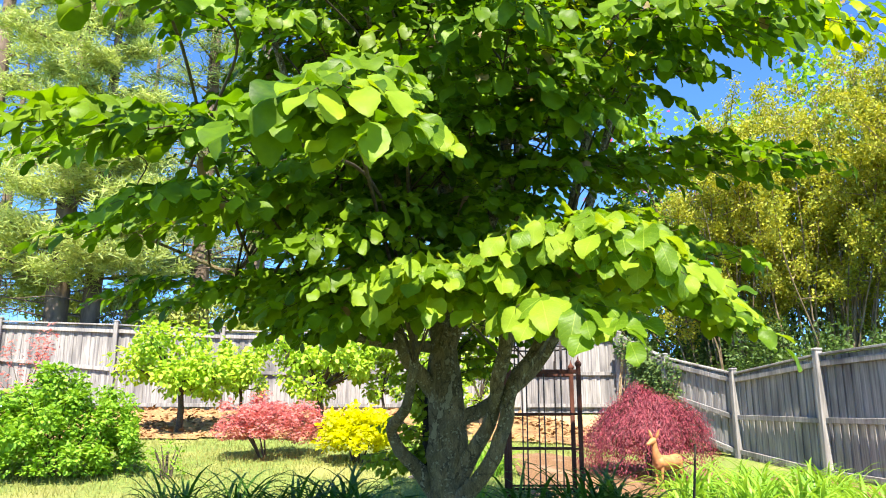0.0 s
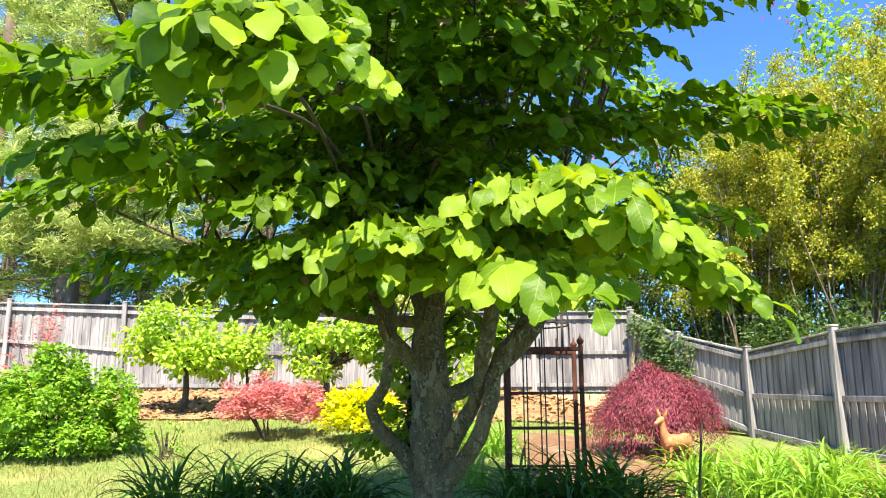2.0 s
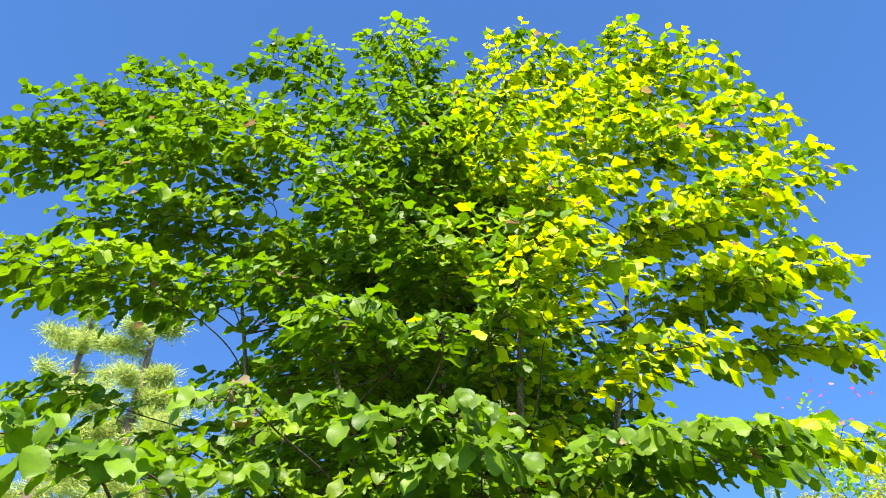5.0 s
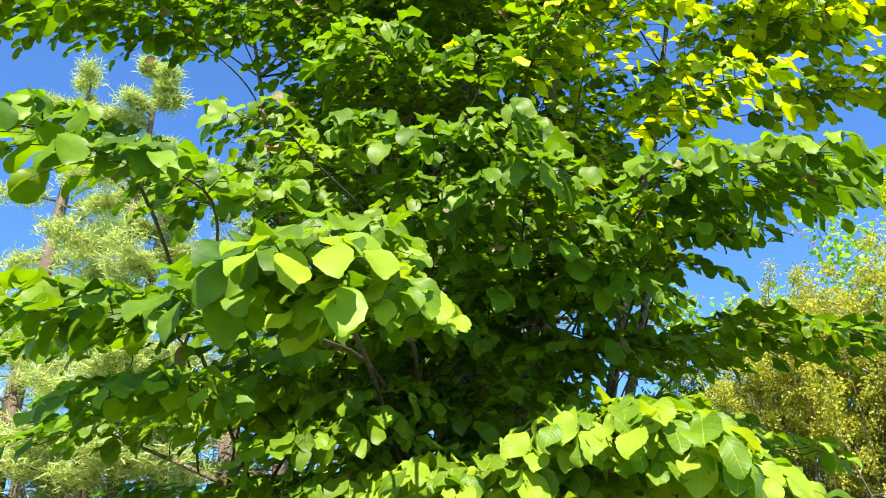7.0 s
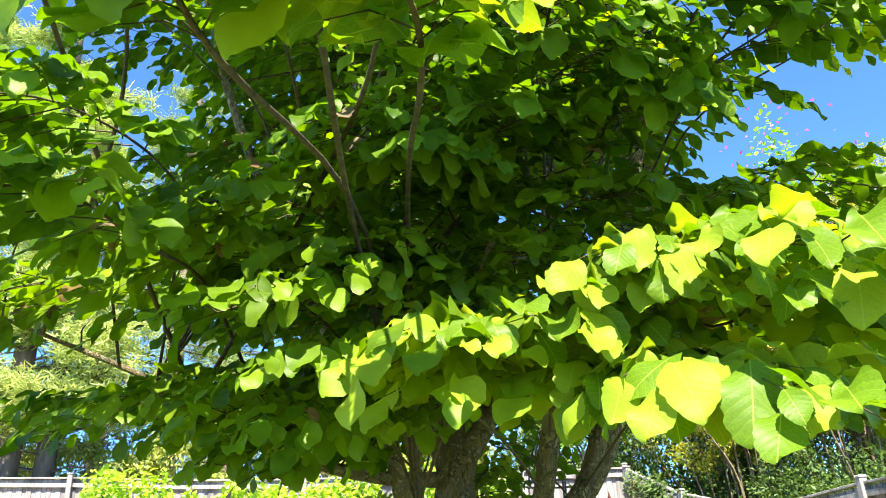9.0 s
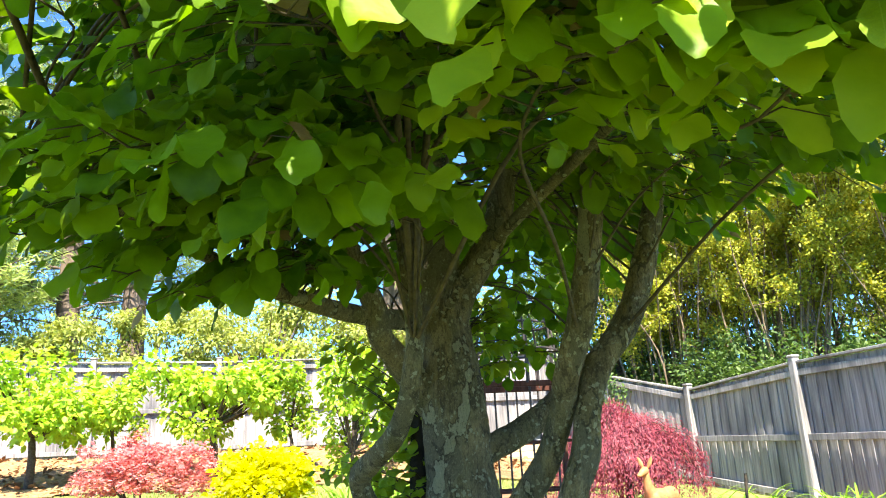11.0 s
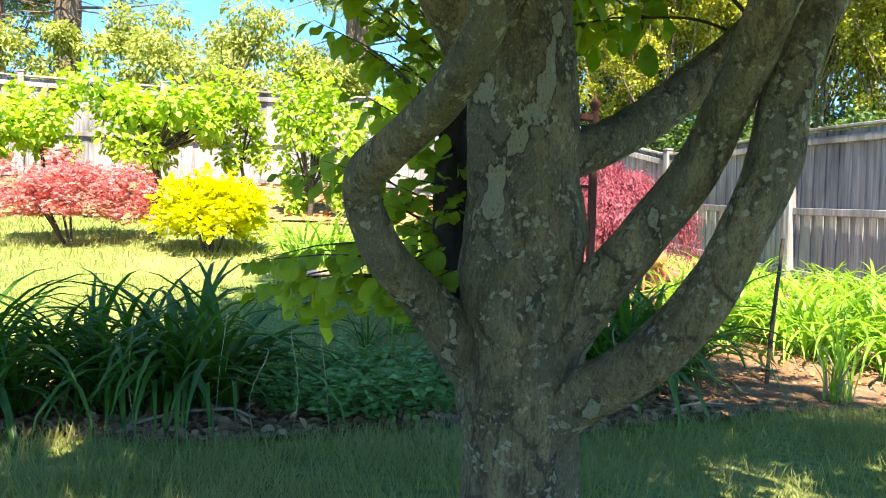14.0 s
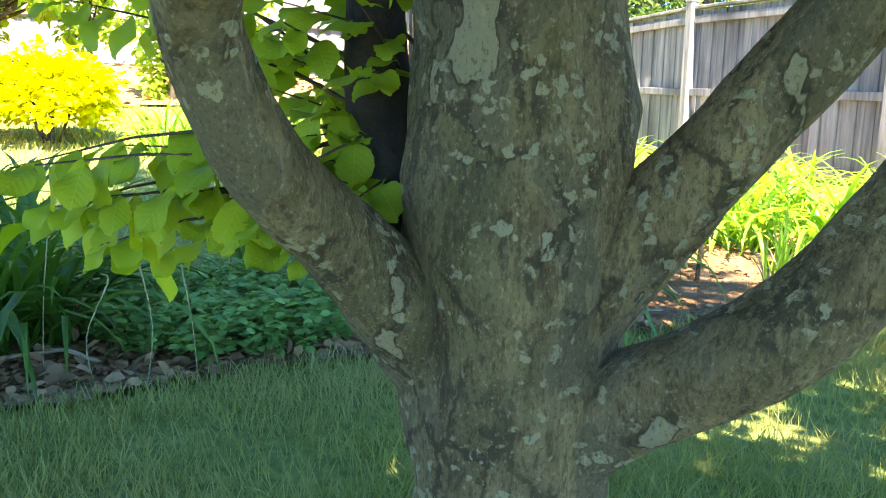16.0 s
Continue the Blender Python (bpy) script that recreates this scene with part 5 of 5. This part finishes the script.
tagged(stake, "thin crooked wooden stake upright in the bed", "stake")

# groundcover patch
gx, gy = rng.uniform(-0.75, 0.5, 1500), rng.uniform(6.6, 7.9, 1500)
P, D, N, S = [], [], [], []
for x, y in zip(gx, gy):
    if ((x + 0.1) / 0.52) ** 2 + ((y - 7.2) / 0.5) ** 2 > 1.0:
        continue
    t = rng.uniform(0.08, 0.24)
    for k in range(9):
        a = rng.uniform(0, 6.28)
        P.append((x, y, h(x, y) + t * rng.uniform(0.35, 1.0)))
        D.append((math.cos(a), math.sin(a), rng.uniform(-0.35, 0.3)))
        N.append((0, 0, 1))
        S.append(rng.uniform(0.025, 0.05))
N = np.array(N, float) + rng.normal(0, 0.25, (len(N), 3))
tagged(new("groundcover", leaf_mesh("groundcover", P, D, N, S, OVAL, MINT_LEAF)), "low patch of small mint-green leaves in the bed", "groundcover", kind="stuff")

# ---- beyond the fence ----


def pine(x, y, r, top, first, material, n, reach=3.0, label="tall pine with bare trunk and feathery needles", lean=0.0):
    root = thing("pine_tree", label, "tree", (x, y, h(x, y)), "pines beyond the fence")
    rows = spline([(0, 0, -0.2, r * 1.15), (lean * 0.3, 0, top * 0.3, r * 0.9), (lean * 0.7, 0, top * 0.7, r * 0.55), (lean, 0, top, r * 0.1)], 8)
    v, f = tube(rows, 14, 0.15, x)
    part("trunk", mesh_np("trunk", v, f, PINE_BARK, True), None, root)
    P, D, limbs = [], [], []
    count = int((top - first) * 3.2)
    for k in range(count):
        z = first + (top - first) * ((k + rng.random()) / count) ** 1.35
        a = rng.uniform(0, 2 * math.pi)
        L = reach * (1 - 0.75 * ((z - first) / (top - first)) ** 1.5) * rng.uniform(0.55, 1.1)
        d = np.array([math.cos(a), math.sin(a), 0.12])
        b = np.array([lean * z / top, 0, z])
        line = np.array([b, b + d * L * 0.5 + (0, 0, 0.02 * L), b + d * L + (0, 0, 0.1 * L)])
        limbs.append(tube(np.c_[line, [0.045, 0.03, 0.01]], 5))
        m = int(0.75 * n / count / 26)
        for _ in range(m):
            u = rng.uniform(0.3, 1.05)
            c = b + d * L * u + rng.normal(0, 0.11 * L, 3) * (1, 1, 0.45)
            q = rand_dirs(26, 0.6)
            P.append(c + q * 0.06 + rng.normal(0, 0.1, (26, 3)))
            D.append(q + (0, 0, 0.25))
    for k in range(16):
        a, z, L = rng.uniform(0, 6.283), rng.uniform(2.6, first + 2.5), rng.uniform(1.2, 3.0)
        d = np.array([math.cos(a), math.sin(a), -0.05])
        q = np.array([lean * z / top, 0, z])
        e = q + d * L + (0, 0, rng.uniform(-0.5, 0.1))
        limbs.append(tube(np.c_[np.array([q, (q + e) / 2 + (0, 0, 0.15), e]), [0.03, 0.02, 0.006]], 5))
        for _ in range(3):
            w = q + (e - q) * rng.uniform(0.3, 0.9)
            limbs.append(tube(np.c_[np.array([w, w + rng.normal(0, 0.35, 3)]), [0.012, 0.004]], 4))
    v, f = joined(limbs)
    part("branch_work", mesh_np("branch_work", v, f, PINE_BARK, True), None, root, kind="stuff")
    P, D = np.vstack(P), np.vstack(D)
    part("needles", leaf_mesh("needles", P, D, rand_dirs(len(P)), rng.uniform(0.16, 0.34, len(P)), FINE_NEEDLE, material), None, root, kind="stuff")
    return root


pine(-7.87, 25, 0.34, 17, 4.4, PINE_LEAF, 17000)
pine(-6.1, 25, 0.32, 18, 4.6, PINE_LEAF, 17000)
pine(1.25, 25, 0.36, 18, 4.6, PINE_LEAF, 16000)
pine(-10.9, 22, 0.32, 18, 3.6, PINE_PALE, 66000, 3.4)
pine(-10.05, 22.3, 0.27, 14, 3.6, PINE_PALE, 42000, 3.0)
pine(-14.6, 24, 0.34, 20, 3.0, PINE_PALE, 48000, 4.0)
for x, y, top in ((-12.5, 31, 16), (-17.5, 30, 15)):
    pine(x, y, 0.3, top, 3.4, PINE_LEAF, 7000, 4.2, "tall pine deeper in the woods with hazy needles", 0.4)
BEYOND = "trees beyond the fence"
for x, y, s in ((-2.2, 22.0, 1.0), (-4.9, 23, 0.85), (-9.0, 27, 1.2), (-13.5, 27, 1.3), (3.5, 24.0, 1.1), (0.2, 23.5, 0.8), (-8.6, 22.5, 0.8), (-3.4, 24.5, 1.0), (-6.6, 22.6, 0.8), (-0.9, 25.5, 1.0), (-11.0, 25.0, 1.0)):
    small_tree("understory_tree", "low spreading tree with pale green leaves", "tree", x, y, 1.6 * s, 2.3 * s, 4.6 * s, UNDER_LEAF, 7200, 0.13, SLIP, PINE_BARK, 0.06, BEYOND, 26, 0.2)


def cane_tree(x, y, top, spread, n, canes=22, material=MYRTLE_LEAF, label="tall multi-stemmed tree with yellow-green leaves", leaf=0.08):
    root = thing("cane_tree", label, "tree", (x, y, h(x, y)), "trees beyond the fence")
    P, D, tubes = [], [], []
    for k in range(canes):
        a, s = rng.uniform(0, 6.28), math.sqrt(rng.random()) * spread
        e = np.array([s * math.cos(a), s * math.sin(a), top * rng.uniform(0.7, 1.0) * (1 - 0.25 * (s / spread) ** 2)])
        b = np.array([0.28 * e[0], 0.28 * e[1], -0.1])
        line = spline([(*b, 0.034), (*(b + (e - b) * (0.3, 0.3, 0.4) + rng.normal(0, 0.16, 3)), 0.022), (*(b + (e - b) * (0.72, 0.72, 0.75) + rng.normal(0, 0.22, 3)), 0.012), (*e, 0.005)], 5)
        tubes.append(tube(line, 5))
        for _ in range(9):
            u = rng.integers(6, len(line))
            q = line[u, :3]
            w = unit(rng.normal(size=3) * (1, 1, 0.3) + (0, 0, 0.6)) * rng.uniform(0.4, 1.1)
            tubes.append(tube(np.c_[np.array([q, q + w * 0.5, q + w]), [0.012, 0.008, 0.003]], 4))
            m = n // (canes * 9)
            t = rng.uniform(0.2, 1.05, m)[:, None]
            P.append(q + w * t + rng.normal(0, 0.085, (m, 3)))
            D.append(rand_dirs(m) + (0, 0, -0.2))
    v, f = joined(tubes)
    part("cane_work", mesh_np("cane_work", v, f, CANE, True), None, root, kind="stuff")
    P, D = np.vstack(P), np.vstack(D)
    part("crown", leaf_mesh("crown", P, D, rand_dirs(len(P)) + (0, 0, 0.8), leaf * rng.uniform(0.6, 1.2, len(P)), SLIP, material), None, root, kind="stuff")
    return root


cane_tree(8.5, 17.0, 9.2, 2.3, 76000, 40)
cane_tree(10.6, 15.0, 9.0, 2.4, 66000, 36)
cane_tree(6.8, 18.4, 8.4, 1.8, 50000, 30)
cane_tree(7.0, 20.0, 6.4, 2.0, 9000)
cane_tree(12.6, 18.0, 8.0, 2.4, 9000)
cane_tree(11.5, 19.0, 10.5, 2.4, 4000, 14, SHRUB_LEAF, "tall airy tree with sparse green leaves")
for x, y, r in ((6.5, 18.8, (1.3, 1.1, 2.9)), (7.0, 16.9, (1.15, 1.0, 2.55)), (7.2, 15.2, (1.1, 1.0, 2.3)), (7.6, 13.4, (1.1, 1.0, 2.1)), (4.6, 21.0, (1.7, 1.2, 4.4)), (9.4, 15.6, (1.3, 1.1, 2.6)), (9.0, 19.5, (2.0, 1.4, 3.8)), (2.4, 21.4, (1.2, 1.0, 3.2))):
    shrub("evergreen_shrub", "dense dark evergreen shrub behind the fence", "shrub", x, y, r, DARK_LEAF, 7500, 0.1, SMALL, 60, group="shrubs behind the fence", tuft=0.27, ragged=3.5)
for x, y, r in ((6.3, 22.6, (2.1, 1.4, 7.4)), (9.6, 22.0, (2.3, 1.5, 7.8)), (13.0, 20.5, (2.4, 1.6, 7.6)), (12.6, 15.0, (1.8, 1.4, 6.0))):
    shrub("evergreen_tree", "tall dark evergreen tree behind the yellow-green trees", "tree", x, y, r, DARK_LEAF, 8000, 0.2, SMALL, 60, droop=0.8, group="evergreens behind the fence", tuft=0.24, ragged=3.0)
red = small_tree("flowering_tree", "tree with green leaves and magenta blossom", "tree", 6.6, 21.5, 4.0, 2.6, 8.6, SHRUB_LEAF, 3000, 0.17, OVAL, PINE_BARK, 0.09, "trees beyond the fence", 13)
p, d = cloud((0, 0, 6.8), (2.5, 2.0, 1.9), 110, 0.3)
part("blossom", leaf_mesh("blossom", p, d, rand_dirs(110), rng.uniform(0.09, 0.17, 110), SPLAY, PINK), None, red, "magenta blossom", "stuff")
red = small_tree("flowering_tree", "tree with green leaves and magenta blossom", "tree", 10.5, 20.5, 5.0, 2.2, 12.5, SHRUB_LEAF, 1500, 0.17, OVAL, PINE_BARK, 0.08, "trees beyond the fence", 11)
p, d = cloud((0, 0, 10.5), (2.2, 2.0, 2.2), 60, 0.3)
part("blossom", leaf_mesh("blossom", p, d, rand_dirs(60), rng.uniform(0.08, 0.15, 60), SPLAY, PINK), None, red, "magenta blossom", "stuff")

# ivy over the fence's corner
ivy = thing("ivy_vine", "tangled ivy with brown stems over the fence corner", "vine", (4.55, 18.5, h(4.55, 18.5)))
P, D = [], []
for k in range(64):
    s = rng.random() ** 0.8
    a = np.array([-0.15 + 0.75 * s - 0.13, 0.75 - 2.1 * s, 2.45 - 0.95 * s + rng.uniform(-0.85, 0.22) * (0.5 + s)])
    p, d = cloud(a, (0.17, 0.24, 0.24), 60, 0.1)
    P.append(p), D.append(d + (-0.6, -0.4, -0.6))
P, D = np.vstack(P), np.vstack(D)
part("foliage", leaf_mesh("foliage", P, D, D * 0.3 + (-0.5, -0.5, 0.5), rng.uniform(0.04, 0.085, len(P)), OVAL, DARK_LEAF), None, ivy, kind="stuff")
for k in range(20):
    s = rng.random()
    top = (-0.2 + 0.75 * s, 0.7 - 2.1 * s, 2.45 - 1.0 * s)
    rows = spline([(top[0] - 0.1, top[1], 0.0, 0.012), (top[0] - 0.14, top[1] + 0.1, top[2] * 0.5, 0.009), (*top, 0.005)], 5)
    part("stem", mesh_np("stem", *tube(rows, 5, 0.2), STRAW, True), None, ivy)

# far woods
P, D = [], []
for k in range(120):
    x = rng.uniform(-45, 48)
    y = rng.uniform(34, 50)
    top = (3.2 if x < 3 else 6.0) * rng.uniform(0.5, 1.15)
    p, d = cloud((x, y, 1.4 + rng.uniform(0.2, 1.0) * top), (1.9, 1.2, 1.2), 60, 0.2)
    P.append(p), D.append(d)
P, D = np.vstack(P), np.vstack(D)
tagged(new("far_woods", leaf_mesh("far_woods", P, D + (0, 0, -0.3), rand_dirs(len(P)) + (0, 0, 0.7), rng.uniform(0.3, 0.6, len(P)), OVAL, SHRUB_LEAF)), "distant green woods far behind the fence", "woods", kind="stuff")

# ---- grass ----


def grass(name, n, x0, x1, y0, y1, tall, wide, fade=0.9):
    x, y = rng.uniform(x0, x1, n), rng.uniform(y0, y1, n)
    dens = noise2(x, y, 1.1, 9) + 0.6 * noise2(x, y, 4.0, 2)
    ok = dens > rng.uniform(-0.9, 0.35, n)
    ok &= ~tree_bed(x, y) & ~fence_bed(x, y)
    rim = np.minimum(np.minimum(x - x0, x1 - x), np.minimum(y - y0, y1 - y)) / fade
    ok &= rim + 0.5 * noise2(x, y, 0.9, 6) > rng.random(n)
    x, y = x[ok], y[ok]
    n = len(x)
    p = np.stack([x, y, height(x, y)], -1)
    d = rng.normal(0, 0.42, (n, 3))
    d[:, 2] = 1
    return tagged(new(name, leaf_mesh(name, p, d, rand_dirs(n, 0.3), tall * rng.uniform(0.4, 1.2, n), [(NEEDLE[0][0] * (wide, 1, 2.0), NEEDLE[0][1])], GRASS)), "rough lawn grass with dry yellow blades", "grass", kind="stuff")


grass("grass", 270000, -3.2, 4.2, 4.1, 8.2, 0.08, 0.3)
grass("grass", 70000, -9.5, 4.0, 6.6, 15.4, 0.075, 1.0, 1.0)
grass("grass", 14000, -12, -1.6, 3.6, 8.6, 0.09, 1.2, 1.4)

# leaf litter and chips on the mulch
for n, x0, x1, y1, lo, hi in ((5000, -2.6, 4.8, 9.0, 0.014, 0.045), (6500, -2.6, 1.6, 7.9, 0.03, 0.07)):
    x, y = rng.uniform(x0, x1, n), rng.uniform(6.3, y1, n)
    ok = tree_bed(x, y)
    x, y = x[ok], y[ok]
    p = np.stack([x, y, height(x, y) + 0.03], -1)
    tagged(new("leaf_litter", leaf_mesh("leaf_litter", p, rand_dirs(len(p), 0.25), rand_dirs(len(p), 0.2) * 0.5 + (0, 0, 1), rng.uniform(lo, hi, len(p)), OVAL, CHIP)), "brown leaf litter and bark chips on the bed", "leaf litter", kind="stuff")
x, y = rng.uniform(-9, 4, 6500), rng.uniform(13.4, 19.2, 6500)
ok = fence_bed(x, y) & (noise2(x, y, 0.8, 4) > rng.uniform(-0.5, 0.3, len(x)))
x, y = x[ok], y[ok]
p = np.stack([x, y, height(x, y) + 0.04], -1)
tagged(new("leaf_litter", leaf_mesh("leaf_litter", p, rand_dirs(len(p), 0.3), rand_dirs(len(p), 0.4) * 0.6 + (0, 0, 1), rng.uniform(0.05, 0.14, len(p)), OVAL, CHIP)), "dry brown leaves scattered on the bed before the fence", "leaf litter", kind="stuff")
for k, (x, y, a, L) in enumerate(((-1.05, 6.75, 0.5, 0.45), (-0.55, 6.8, 2.4, 0.3), (1.35, 6.8, 0.3, 0.35), (1.9, 7.1, 1.2, 0.3), (-1.5, 6.7, 2.9, 0.3))):
    d = np.array([math.cos(a), math.sin(a), 0.0])
    q = np.array([x, y, h(x, y) + 0.035])
    rows = spline([(*q, 0.008), (*(q + d * L * 0.5 + (0, 0.03, 0.012)), 0.007), (*(q + d * L), 0.003)], 4)
    tagged(new("fallen_stick", mesh_np("fallen_stick", *tube(rows, 6, 0.3, k), STRAW, True)), "thin dry stick lying on the mulch", "stick", "sticks on the bed")

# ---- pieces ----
STRAP = [strap_mesh(0.14 + 0.07 * k, 1.45 + 0.16 * k, mt) for mt in (LILY_SHADED, LILY_SUNLIT) for k in range(10)]
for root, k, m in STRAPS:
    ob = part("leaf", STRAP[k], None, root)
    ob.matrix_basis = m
for root, m in FENCE_BOARDS:
    ob = part("board", BOARD, None, root)
    ob.matrix_world = m
LEAF_PIECES = [mesh_np("leaf", sv, sf, mt, True) for mt in (LEAF_NEAR, LEAF_BRONZE, LIT_NEAR) for sv, sf in FINE]
for p, d, n, s, b, k in NEAR_LEAVES:
    d = unit(d)
    n = unit(n - d * (n @ d))
    x = np.cross(d, n)
    ob = part("leaf", LEAF_PIECES[k + 4 * b], None, tree)
    ob.matrix_world = Matrix(((x[0] * s, d[0] * s, n[0] * s, p[0]), (x[1] * s, d[1] * s, n[1] * s, p[1]), (x[2] * s, d[2] * s, n[2] * s, p[2]), (0, 0, 0, 1)))
